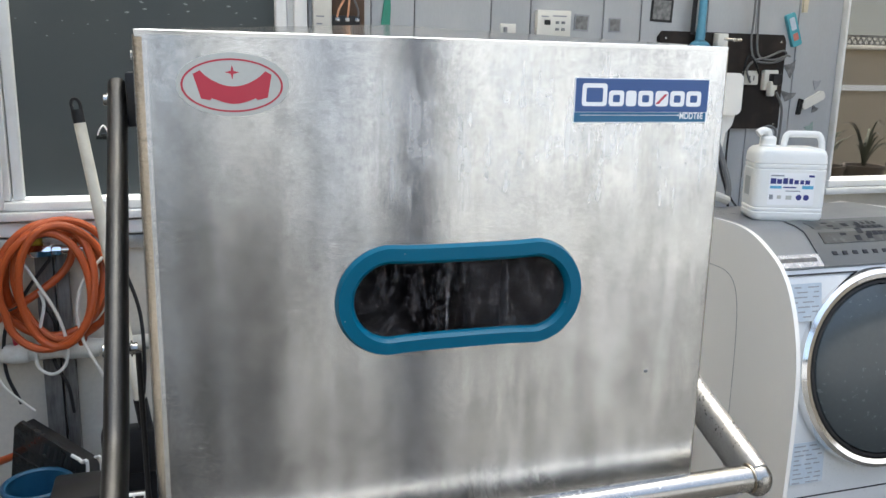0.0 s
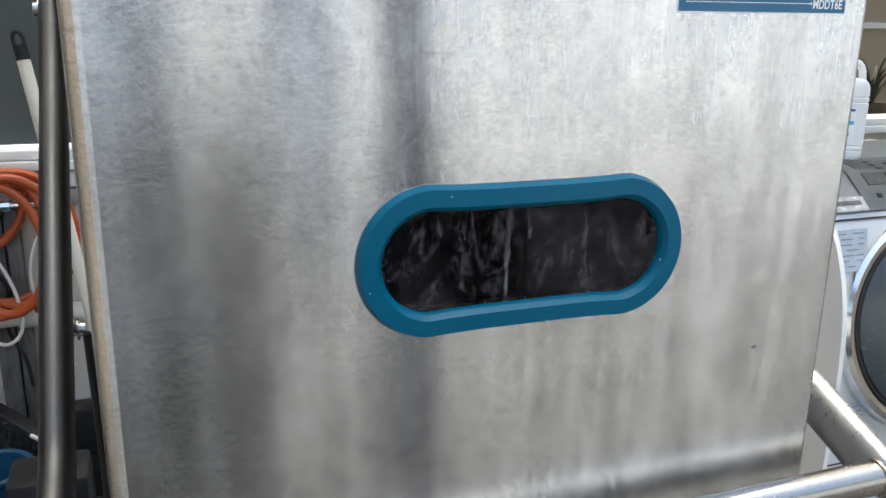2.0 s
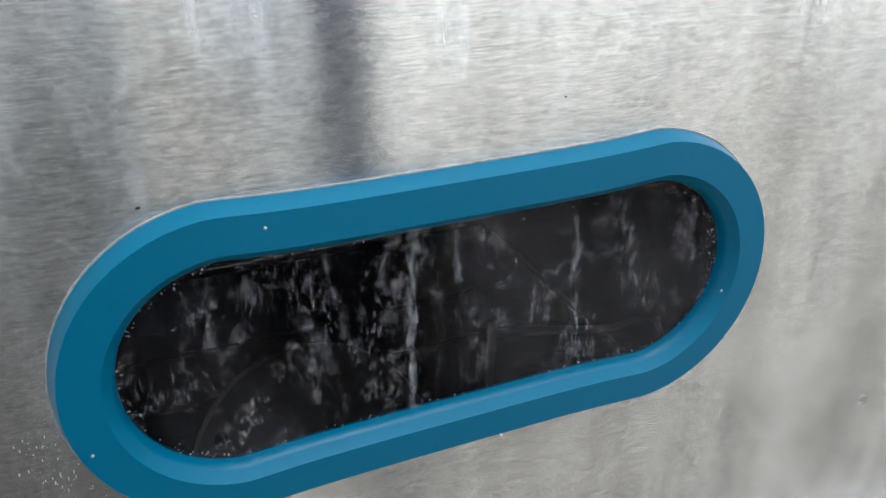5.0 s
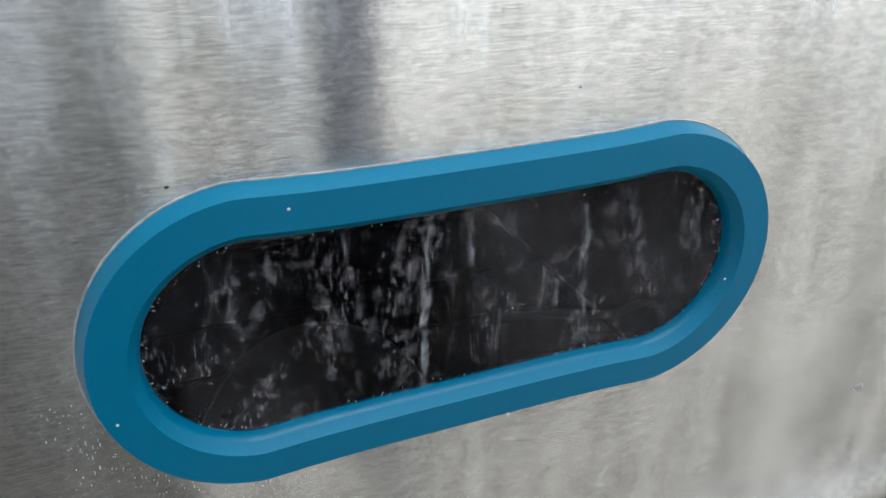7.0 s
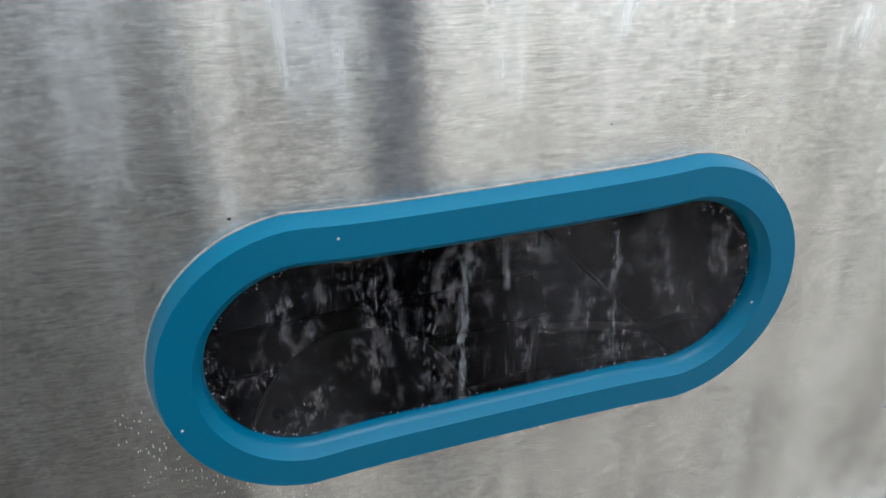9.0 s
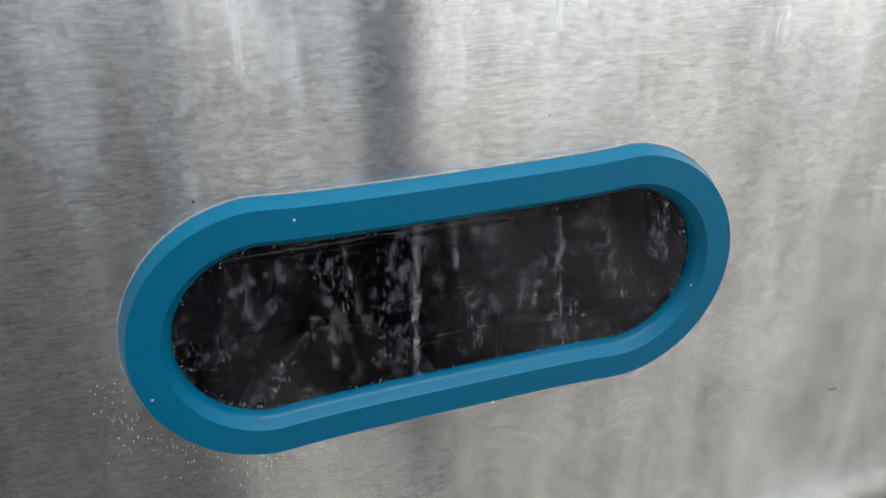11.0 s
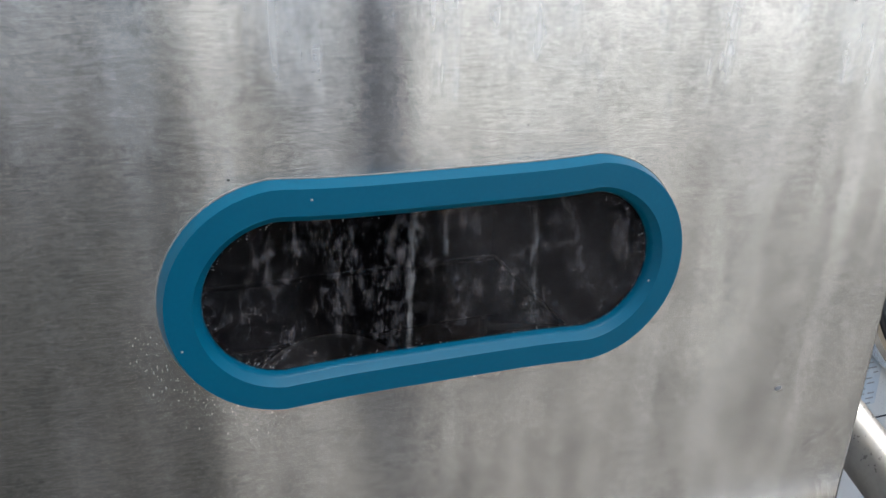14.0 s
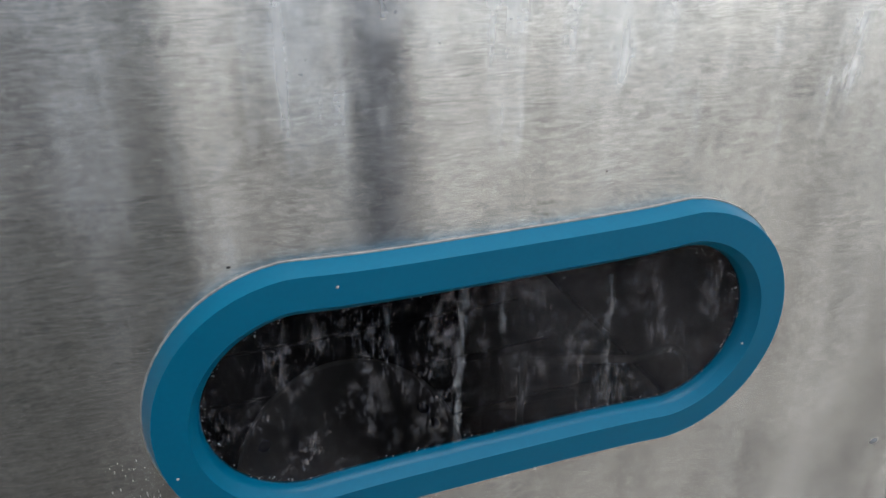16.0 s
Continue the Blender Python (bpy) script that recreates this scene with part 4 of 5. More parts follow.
for x, r, h in ((-0.452, 0.024, 0.016), (-0.40, 0.026, 0.03), (-0.24, 0.025, 0.045), (-0.135, 0.022, 0.02)):
    part("joint", lathe([(0.015, -h), (r, -h), (r + 0.002, -h * 0.6), (r + 0.002, h * 0.6), (r, h), (0.015, h)], 16, pose(x, 1.655, 0.523, 0, 90, 0)), PVC, drain)
part("red_spout", tube([(-0.400, 1.65, 0.545), (-0.402, 1.645, 0.57), (-0.404, 1.64, 0.595)], 0.006, 8, 3), PRINT_RED, drain)
part("nozzle", tube([(-0.46, 1.655, 0.520), (-0.49, 1.65, 0.518), (-0.505, 1.65, 0.515)], 0.009, 8, 3), PVC, drain)
for i, (pts, r, m_, lab) in enumerate((
        ([(-0.37, 1.63, 0.79), (-0.33, 1.62, 0.72), (-0.29, 1.615, 0.64), (-0.27, 1.61, 0.56), (-0.275, 1.60, 0.50), (-0.31, 1.60, 0.475), (-0.345, 1.61, 0.50), (-0.34, 1.62, 0.57), (-0.32, 1.62, 0.66), (-0.33, 1.63, 0.70)], 0.0045, CABLE_WHITE, "thin white hose looping on the wall"),
        ([(-0.165, 1.60, 0.79), (-0.21, 1.59, 0.74), (-0.235, 1.59, 0.66), (-0.225, 1.58, 0.57), (-0.19, 1.57, 0.49), (-0.16, 1.56, 0.42)], 0.0045, CABLE_WHITE, "thin white hose looping on the wall"),
        ([(-0.455, 1.64, 0.48), (-0.43, 1.62, 0.44), (-0.39, 1.61, 0.40), (-0.36, 1.60, 0.375)], 0.0035, CABLE_WHITE, "thin white cable hanging down"),
        ([(-0.30, 1.66, 0.78), (-0.36, 1.65, 0.70), (-0.42, 1.65, 0.60), (-0.43, 1.65, 0.48), (-0.40, 1.65, 0.38)], 0.005, BLACK, "black cable hanging on the wall"),
        ([(-0.33, 1.655, 0.66), (-0.30, 1.65, 0.60), (-0.31, 1.65, 0.50), (-0.28, 1.65, 0.42), (-0.27, 1.65, 0.34)], 0.005, BLACK, "black cable hanging on the wall"),
        ([(-0.80, 1.66, 0.55), (-0.62, 1.65, 0.495), (-0.53, 1.65, 0.49), (-0.48, 1.65, 0.50)], 0.004, BLACK, "black cable hanging on the wall"),
        ([(-0.115, 1.60, 0.76), (-0.08, 1.58, 0.64), (-0.075, 1.57, 0.50), (-0.085, 1.56, 0.38)], 0.005, BLACK, "black cable hanging on the wall"))):
    c = thing("cable", lab, "cable", "cables on the wall")
    part("cord", tube(pts, r, 8, 8), m_, c)

# broom pole with a black hanger loop
pole = thing("broom", "white broom pole with black hanging loop leaning on the window", "broom")
PT, PB = Vector((-0.198, 1.60, 1.146)), Vector((-0.084, 1.50, 0.39))
part("pole", sweep(bmesh.new(), [PT + (PB - PT) * (k / 6) for k in range(7)], 0.0145, 16), mat("yellowed_white_pole", (0.66, 0.64, 0.56), 0.4, 0.0, 0.06, 6, 150, 0.03, dirt=(0.4, 0.36, 0.28), dirt_amount=0.5, dirt_scale=10), pole)
d = (PT - PB).normalized()
part("cap", sweep(bmesh.new(), [PT - d * 0.004, PT + d * 0.03], 0.0155, 16), BLACK, pole, "black end cap")
part("loop", sweep(bmesh.new(), [PT + d * (0.040 + 0.019 * math.sin(a)) + Vector((0.011 * math.cos(a), 0, 0)) for a in [2 * math.pi * k / 20 for k in range(20)]], 0.0045, 8, closed=True), BLACK, pole, "black hanging loop")
part("ferrule", sweep(bmesh.new(), [PB + d * 0.03, PB - d * 0.05], 0.018, 16), BLACK, pole)
part("brush_head", boxes((-0.19, 0.03, 1.47, 1.53, 0.22, 0.345), bevel=0.01), BLACK, pole)
part("bristles", boxes((-0.195, 0.035, 1.475, 1.525, FLOOR, 0.22)), BLACK, pole)

# glossy black slab and bucket
pan = thing("black_appliance", "glossy black flat appliance with silver edge trim standing on the floor", "appliance", at=(-0.432, 1.60, FLOOR), rz=-42)
pan.matrix_world = pose(-0.455, 1.60, FLOOR, 0, 0, -42) @ pose(0, 0, 0, 0, 11, 0)
H_ = 0.452
part("front_face", plate2d([(0.0, 0.0), (0.265, 0.0), (0.265, H_ - 0.045), (0.240, H_ - 0.018), (0.018, H_), (0.0, H_ - 0.022)], 0.012), BLACK_GLOSS, pan)
part("case", plate2d([(0.006, 0.0), (0.268, 0.0), (0.268, H_ - 0.049), (0.242, H_ - 0.022), (0.022, H_ - 0.005), (0.006, H_ - 0.026)], 0.028, Matrix.Translation((0, 0.028, 0))), BLACK, pan)
part("crease", tube([(0.004, -0.013, H_ - 0.095), (0.13, -0.013, H_ - 0.104), (0.260, -0.013, H_ - 0.110)], 0.0025, 6, 4), BLACK, pan)
part("silver_trim", tube([(0.262, -0.013, 0.02), (0.262, -0.013, H_ - 0.049), (0.239, -0.013, H_ - 0.022), (0.205, -0.013, H_ - 0.018)], 0.0046, 8, 6), ALU, pan, "silver edge trim")
part("silver_trim", tube([(0.269, 0.024, 0.02), (0.269, 0.024, H_ - 0.050), (0.244, 0.024, H_ - 0.022)], 0.0032, 8, 6), ALU, pan, "silver edge trim")
for k in range(5):
    x = 0.095 + 0.024 * k
    part("vent_rib", plate2d([(x, H_ - 0.062), (x + 0.010, H_ - 0.062), (x + 0.016, H_ - 0.026), (x + 0.006, H_ - 0.026)], 0.002, Matrix.Translation((0, -0.0122, 0))), BLACK, pan)
part("print_bar", plate2d([(0.21, 0.268), (0.255, 0.268), (0.255, 0.280), (0.21, 0.280)], 0.001, Matrix.Translation((0, -0.0122, 0))), PRINT_WHITE, pan)


def bucket(at, r, h, label, material=BLUE_BUCKET):
    b = thing("bucket", label, "bucket", "", at=at)
    part("body", lathe([(0, 0.0), (r * 0.74, 0.0), (r * 0.98, h * 0.97), (r * 1.04, h * 0.97), (r * 1.05, h), (r * 0.96, h), (r * 0.72, 0.008), (0, 0.008)], 40), material, b)
    part("rim", sweep(bmesh.new(), [Vector((r * 1.03 * math.cos(a), r * 1.03 * math.sin(a), h - 0.004)) for a in [2 * math.pi * k / 40 for k in range(40)]], 0.007, 8, closed=True), material, b)
    part("bail", tube([(r * 1.04 * math.cos(a), r * 1.04 * math.sin(a), h * 0.80 - 0.10 * math.sin(a * 1.0 + math.pi) * 0.5 - 0.02) for a in [math.pi + math.pi * k / 10 for k in range(11)]], 0.005, 8, 3), material, b, "blue carrying bail")
    return b


bucket((-0.575, 1.36, FLOOR), 0.130, 0.340, "light blue plastic bucket on the floor")
bucket((-0.325, 1.335, FLOOR), 0.074, 0.355, "narrow deep blue plastic bucket beside the black appliance", mat("deep_blue_plastic", (0.014, 0.075, 0.15), 0.35, 0.0, 0.1, 8, 200, 0.03))
crate = thing("black_case", "black ribbed plastic case on the floor", "case")
part("case_body", boxes((-0.275, -0.12, 1.14, 1.27, FLOOR, 0.345), bevel=0.012), BLACK, crate)
for k in range(3):
    part("rib", boxes((-0.26 + 0.05 * k, -0.235 + 0.05 * k, 1.13, 1.142, 0.0, 0.28), bevel=0.003), BLACK, crate)
vent = thing("slotted_plate", "white-edged black slotted plate beside the dishwasher", "vent plate")
part("plate", boxes((-0.066, -0.030, 0.40, 0.406, 0.58, 0.722), bevel=0.001), BLACK, vent)
for x in (-0.066, -0.056, -0.047, -0.033):
    part("slat", boxes((x, x + 0.002, 0.394, 0.400, 0.58, 0.719)), PRINT_WHITE, vent)
part("slat", boxes((-0.066, -0.031, 0.394, 0.400, 0.7195, 0.722)), PRINT_WHITE, vent)
part("post", boxes((-0.06, -0.04, 0.4065, 0.42, FLOOR, 0.70)), BLACK, vent)

# ---- fittings on the panelling ----
W = BACK - 0.010
box_ = thing("switch_box", "open electrical box with terminal block and copper wires", "switch box", at=(0, W, 0))
part("cover", boxes((0.416, 0.468, -0.03, 0.0, 1.395, 1.60), bevel=0.003), OFFWHITE, box_)
part("backboard", boxes((0.468, 0.565, -0.012, 0.0, 1.38, 1.60), bevel=0.002), WOOD_BROWN, box_)
part("terminal_block", boxes((0.468, 0.548, -0.035, -0.012, 1.385, 1.436), bevel=0.003), BLACK, box_)
for k in range(3):
    x = 0.482 + 0.028 * k
    part("terminal_screw", boxes((x - 0.0065, x + 0.0065, -0.040, -0.034, 1.418, 1.430), bevel=0.002), SATIN, box_)
    part("wire", tube([(x, -0.03, 1.42), (x + 0.004, -0.035, 1.45), (0.51 + 0.008 * k, -0.03, 1.50), (0.51 + 0.006 * k, -0.02, 1.58)], 0.003, 6, 5), COPPER if k < 2 else CABLE_GREY, box_)
part("cover_mark", boxes((0.424, 0.440, -0.0306, -0.03, 1.41, 1.414), (0.424, 0.446, -0.0306, -0.03, 1.43, 1.434)), INK_GREY, box_)

tag = thing("green_scraper", "green plastic tag hanging on the wall", "tag", at=(0, W, 0))
part("blade", plate2d([(0.615, 1.412), (0.642, 1.412), (0.644, 1.47), (0.640, 1.53), (0.630, 1.53), (0.622, 1.47)], 0.006), GREEN, tag)
part("hook", tube([(0.636, -0.004, 1.53), (0.638, -0.006, 1.55), (0.64, 0.0, 1.56)], 0.002, 6, 4), BOLT, tag)

therm = thing("thermostat", "aged white remote controller with small display", "thermostat", at=(0, W, 0))
part("body", boxes((1.098, 1.212, -0.022, 0.0, 1.395, 1.476), bevel=0.004), OFFWHITE, therm)
part("display", boxes((1.122, 1.142, -0.0226, -0.0215, 1.432, 1.447)), BLACK, therm)
for k, (x, z) in enumerate(((1.165, 1.44), (1.185, 1.44), (1.165, 1.42), (1.185, 1.42))):
    part("button", boxes((x - 0.006, x + 0.006, -0.0245, -0.0215, z - 0.004, z + 0.004), bevel=0.001), GREY_PLASTIC, therm)
part("print_bar", boxes((1.112, 1.135, -0.0224, -0.0215, 1.455, 1.459), (1.150, 1.195, -0.0224, -0.0215, 1.457, 1.461)), INK_GREY, therm)
sw = thing("wall_switch", "small white wall switch plate", "switch", at=(0, W, 0))
part("plate", boxes((0.985, 1.035, -0.008, 0.0, 1.395, 1.432), bevel=0.002), OFFWHITE, sw)
part("rocker", boxes((0.994, 1.006, -0.012, -0.008, 1.405, 1.422), bevel=0.001), GREY_PLASTIC, sw)

for lab, x0, x1, z0, z1, rot, m_ in (
        ("small square photo magnet on the wall", 1.232, 1.282, 1.418, 1.468, 3, PHOTO),
        ("small faded square print on the wall", 1.352, 1.395, 1.418, 1.462, 0, PHOTO),
        ("dark framed picture print on the wall", 1.500, 1.580, 1.455, 1.53, 2, PHOTO),
        ("torn grey sticker on the wall", 2.035, 2.085, 1.285, 1.345, -12, PHOTO),
        ("dark crumpled sticker on the wall", 2.025, 2.095, 1.205, 1.245, 10, PHOTO),
        ("small square socket cover on the wall", 2.160, 2.195, 1.245, 1.285, 4, INK_GREY),
        ("pale green scrap of film on the wall", 2.150, 2.190, 1.085, 1.135, -20, PALE_GREEN),
        ("small torn grey sticker on the wall", 2.165, 2.195, 1.165, 1.195, 30, PHOTO)):
    s_ = thing("wall_sticker", lab, "sticker", "stickers on the wall", at=((x0 + x1) / 2, W - 0.0005, (z0 + z1) / 2))
    hw, hh = (x1 - x0) / 2, (z1 - z0) / 2
    mm = Matrix.Rotation(radians(rot), 4, "Y")
    if "print" in lab or "photo" in lab:
        part("mount", plate2d([(-hw, -hh), (hw, -hh), (hw, hh), (-hw, hh)], 0.002, mm), BLACK if "dark" in lab else INK_GREY, s_)
        part("picture", plate2d([(-hw * 0.8, -hh * 0.8), (hw * 0.8, -hh * 0.8), (hw * 0.8, hh * 0.8), (-hw * 0.8, hh * 0.8)], 0.0025, mm), m_, s_)
    else:
        part("sheet", plate2d([(-hw, hh * 0.7), (-hw * 0.1, -hh), (hw * 0.7, -hh * 0.1), (hw, hh * 0.9), (hw * 0.1, hh * 0.6)], 0.002, mm), m_, s_)

bd = thing("socket_board", "dark stained wooden board with sockets on the wall", "wooden board", at=(0, W, 0))
part("board", plate2d([(1.530, 1.115), (2.020, 1.115), (2.020, 1.405), (2.008, 1.428), (1.545, 1.428), (1.530, 1.410)], 0.018), WOOD_DARK, bd)
for x in (1.552, 2.0):
    for z in (1.13, 1.405):
        part("screw", lathe([(0, 0), (0.005, 0), (0.004, 0.002), (0, 0.003)], 8, pose(x, -0.018, z, 90, 0, 0)), BOLT, bd)
for x0, x1, z0, z1 in ((1.852, 1.905, 1.262, 1.308), (1.930, 1.985, 1.245, 1.312)):
    sk = thing("wall_socket", "cream wall socket on the dark board", "socket", "sockets on the board", at=(0, W - 0.018, 0))
    part("case", boxes((x0, x1, -0.022, 0.0, z0, z1), bevel=0.004), OFFWHITE, sk)
    for k in range(2):
        part("slot", boxes((x0 + 0.016 + 0.016 * k, x0 + 0.02 + 0.016 * k, -0.0226, -0.021, z0 + 0.015, z0 + 0.03)), INK, sk)
pl = thing("power_plug", "grey plug with cable in the socket", "plug", at=(0, W - 0.04, 0))
part("plug_body", boxes((1.938, 1.958, -0.025, 0.0, 1.225, 1.275), bevel=0.006), OFFWHITE, pl)
part("plug_black", boxes((1.945, 1.982, -0.028, 0.0, 1.262, 1.300), bevel=0.004), BLACK, pl)
part("cord", tube([(1.965, -0.02, 1.24), (1.985, -0.03, 1.19), (1.988, -0.03, 1.12), (1.99, -0.02, 1.03), (2.0, -0.01, 0.95)], 0.0042, 8, 6), CABLE_GREY, pl)
for pts, m_ in (([(1.868, -0.03, 1.66), (1.872, -0.03, 1.50), (1.866, -0.035, 1.40), (1.880, -0.045, 1.345), (1.93, -0.05, 1.335), (1.985, -0.045, 1.345), (2.015, -0.03, 1.365), (1.985, -0.045, 1.375), (1.92, -0.05, 1.352), (1.872, -0.05, 1.34), (1.848, -0.05, 1.31), (1.87, -0.045, 1.27)], CABLE_GREY),
                ([(1.884, -0.03, 1.66), (1.886, -0.035, 1.46), (1.892, -0.045, 1.36), (1.94, -0.06, 1.345), (2.0, -0.05, 1.36), (2.022, -0.04, 1.358)], CABLE_GREY),
                ([(1.90, -0.045, 1.30), (1.87, -0.06, 1.335), (1.845, -0.055, 1.355), (1.835, -0.05, 1.30), (1.835, -0.045, 1.24)], BLACK)):
    c = thing("flex_cable", "tangled flex across the socket board", "cable", "flex on the board", at=(0, W, 0))
    part("cord", tube(pts, 0.0036, 8, 8), m_, c)
br = thing("blue_brush", "light blue plastic brush hanging on the wall", "brush", at=(0, W, 0))
part("handle", tube([(1.668, -0.045, 1.68), (1.664, -0.045, 1.55), (1.662, -0.045, 1.43), (1.66, -0.045, 1.40)], [0.012] * 8 + [0.013] * 8 + [0.015] * 9, 12, 8), BLUE_BRUSH, br)
part("head", lathe([(0, -0.012), (0.045, -0.012), (0.052, 0.0), (0.045, 0.012), (0, 0.014)], 24, pose(1.662, -0.045, 1.352, 90, 0, 0)), BLUE_BRUSH, br)
part("dark_grip", tube([(1.645, -0.03, 1.62), (1.643, -0.03, 1.52), (1.641, -0.03, 1.42)], 0.008, 8, 4), BLACK, br)
hk = thing("wall_hook", "white plastic hook block on the board", "hook", at=(0, W - 0.018, 0))
part("block", boxes((1.728, 1.768, -0.03, 0.0, 1.375, 1.425), bevel=0.004), OFFWHITE, hk)
part("peg", tube([(1.75, -0.025, 1.408), (1.79, -0.03, 1.405), (1.815, -0.03, 1.405)], 0.006, 8, 3), BOLT, hk)
dsp = thing("soap_dispenser", "white wall-mounted water unit with hose", "dispenser", at=(0, W - 0.02, 0))
part("body", plate2d(round_rect(1.68, 1.806, 1.165, 1.30, 0.022), 0.075), WHITE_PLASTIC, dsp)
part("funnel", plate2d([(1.69, 1.163), (1.803, 1.163), (1.795, 1.13), (1.772, 1.105), (1.766, 1.06), (1.748, 1.06), (1.744, 1.10), (1.70, 1.13)], 0.05), WHITE_PLASTIC, dsp)
part("hose", tube([(1.758, -0.03, 1.07), (1.775, -0.04, 0.98), (1.80, -0.05, 0.90), (1.79, -0.08, 0.84)], 0.0042, 8, 6), BLACK, dsp)
part("hose", tube([(1.800, -0.03, 1.14), (1.800, -0.03, 1.0), (1.81, -0.05, 0.90), (1.83, -0.08, 0.85)], 0.0035, 8, 6), BLACK, dsp)
cut = thing("teal_case", "teal and red plastic case hung on the wall", "case", at=(2.050, W, 1.450))
mm = Matrix.Rotation(radians(-22), 4, "Y") @ Matrix.Diagonal((0.72, 0.8, 0.8, 1))
part("shell", plate2d(round_rect(-0.026, 0.026, -0.075, 0.065, 0.008), 0.016, mm), TEAL, cut)
part("inset", plate2d(round_rect(-0.014, 0.014, -0.005, 0.048, 0.004), 0.018, mm), STICKER_BLUE, cut)
part("red_label", plate2d(round_rect(-0.014, 0.014, -0.05, -0.02, 0.004), 0.018, mm), mat("faded_red_label", (0.5, 0.16, 0.12), 0.5), cut)
yl = thing("cream_strip", "cream plastic strip hanging on the wall", "strip", at=(0, W, 0))
part("strip", plate2d([(2.083, 1.505), (2.100, 1.505), (2.106, 1.62), (2.080, 1.62)], 0.01), mat("cream_plastic", (0.55, 0.5, 0.36), 0.5), yl)
lbl = thing("white_patch", "white oval pad stuck on the wall", "pad", at=(2.165, W, 1.212))
part("pad", plate2d(round_rect(-0.05, 0.05, -0.016, 0.016, 0.012), 0.012, Matrix.Rotation(radians(-26), 4, "Y")), OFFWHITE, lbl)
part("dark_clip", plate2d([(-0.062, -0.05), (-0.05, -0.05), (-0.04, 0.0), (-0.055, 0.005)], 0.012), BLACK, lbl)

# ---- laundry machine ----
LM = thing("washing_machine", "white front-loading drum washing machine with large round door", "washing machine")
WX0, WX1 = 1.268, 1.868
SIDE = [(1.36, FLOOR + 0.02), (1.36, 0.90), (1.20, 0.945), (1.02, 0.957), (0.90, 0.958), (0.83, 0.948), (0.775, 0.925), (0.722, 0.890), (0.685, 0.84), (0.657, 0.77), (0.640, 0.69), (0.634, 0.60), (0.634, 0.45), (0.640, 0.25), (0.650, FLOOR + 0.02)]


def side_panel(x0, x1):
    bm = bmesh.new()
    p = smooth_path([(0, y, z) for y, z in SIDE[3:]], 4)
    pts = [(y, z) for y, z in SIDE[:3]] + [(q.y, q.z) for q in p]
    a = [bm.verts.new((x0, y, z)) for y, z in pts]
    b = [bm.verts.new((x1, y, z)) for y, z in pts]
    bm.faces.new(a)
    bm.faces.new(b[::-1])
    for i in range(len(pts)):
        j = (i + 1) % len(pts)
        bm.faces.new((a[i], b[i], b[j], a[j]))
    es = [e for e in bm.edges if abs(e.verts[0].co.x - e.verts[1].co.x) < 1e-6]
    bmesh.ops.bevel(bm, geom=es, offset=0.0045, segments=3, affect="EDGES", profile=0.5)
    return bm


part("side_panel", side_panel(WX0, WX0 + 0.011), WHITE_PLASTIC, LM, "white curved side panel")
part("side_panel", side_panel(WX1 - 0.011, WX1), WHITE_PLASTIC, LM, "white curved side panel")
part("side_seam", tube([(WX0 - 0.0005, 0.98, 0.845), (WX0 - 0.0005, 0.90, 0.84), (WX0 - 0.0005, 0.86, 0.80), (WX0 - 0.0005, 0.845, 0.70), (WX0 - 0.0005, 0.842, 0.5), (WX0 - 0.0005, 0.842, 0.1)], 0.0007, 6, 6), GREY_PLASTIC, LM)
TILT = 10.7
DC = Vector((1.560, 0.698, 0.645))
# body filling between the side panels, inset behind their edges
fill = [(1.35, FLOOR + 0.03), (1.35, 0.90), (1.20, 0.940), (1.02, 0.950), (0.90, 0.950), (0.83, 0.938), (0.755, 0.872), (0.750, 0.865), (0.735, 0.845), (0.705, 0.66), (0.690, 0.52), (0.682, 0.33), (0.690, 0.30), (0.690, FLOOR + 0.03)]
bm = bmesh.new()
a = [bm.verts.new((WX0 + 0.011, y, z)) for y, z in fill]
b = [bm.verts.new((WX1 - 0.011, y, z)) for y, z in fill]
bm.faces.new(a)
bm.faces.new(b[::-1])
for i in range(len(fill)):
    j = (i + 1) % len(fill)
    bm.faces.new((a[i], b[i], b[j], a[j]))
part("body", bm, mat("pale_grey_front", (0.62, 0.64, 0.65), 0.35, 0.0, 0.04, 6, 200, 0.01, dirt=(0.45, 0.46, 0.46), dirt_amount=0.3), LM, "pale grey front and top")


def slab_along(pts, x0, x1, lift, thick):
    """A curved panel that follows (y, z) points, from x0 to x1, raised off them."""
    bm = bmesh.new()
    rows = []
    for i, (y, z) in enumerate(pts):
        p, q = pts[max(0, i - 1)], pts[min(len(pts) - 1, i + 1)]
        t = Vector((0, q[0] - p[0], q[1] - p[1])).normalized()
        n_ = Vector((0, -t.z, t.y))
        if n_.z < 0:
            n_ = -n_
        c = Vector((0, y, z))
        rows.append([bm.verts.new((x, *(c + n_ * d)[1:])) for x in (x0, x1) for d in (lift, lift + thick)])
    for r, s in zip(rows, rows[1:]):
        for i, j in ((0, 1), (1, 3), (3, 2), (2, 0)):
            bm.faces.new((r[i], r[j], s[j], s[i]))
    bm.faces.new((rows[0][0], rows[0][1], rows[0][3], rows[0][2]))
    bm.faces.new((rows[-1][0], rows[-1][2], rows[-1][3], rows[-1][1]))
    return bm


TOPC = [(1.15, 0.946), (1.02, 0.950), (0.90, 0.950), (0.86, 0.946), (0.83, 0.938), (0.79, 0.905), (0.757, 0.874)]
part("top_cover", slab_along(TOPC, WX0 + 0.012, WX1 - 0.012, 0.0, 0.004), GREY_PLASTIC, LM, "grey top cover")
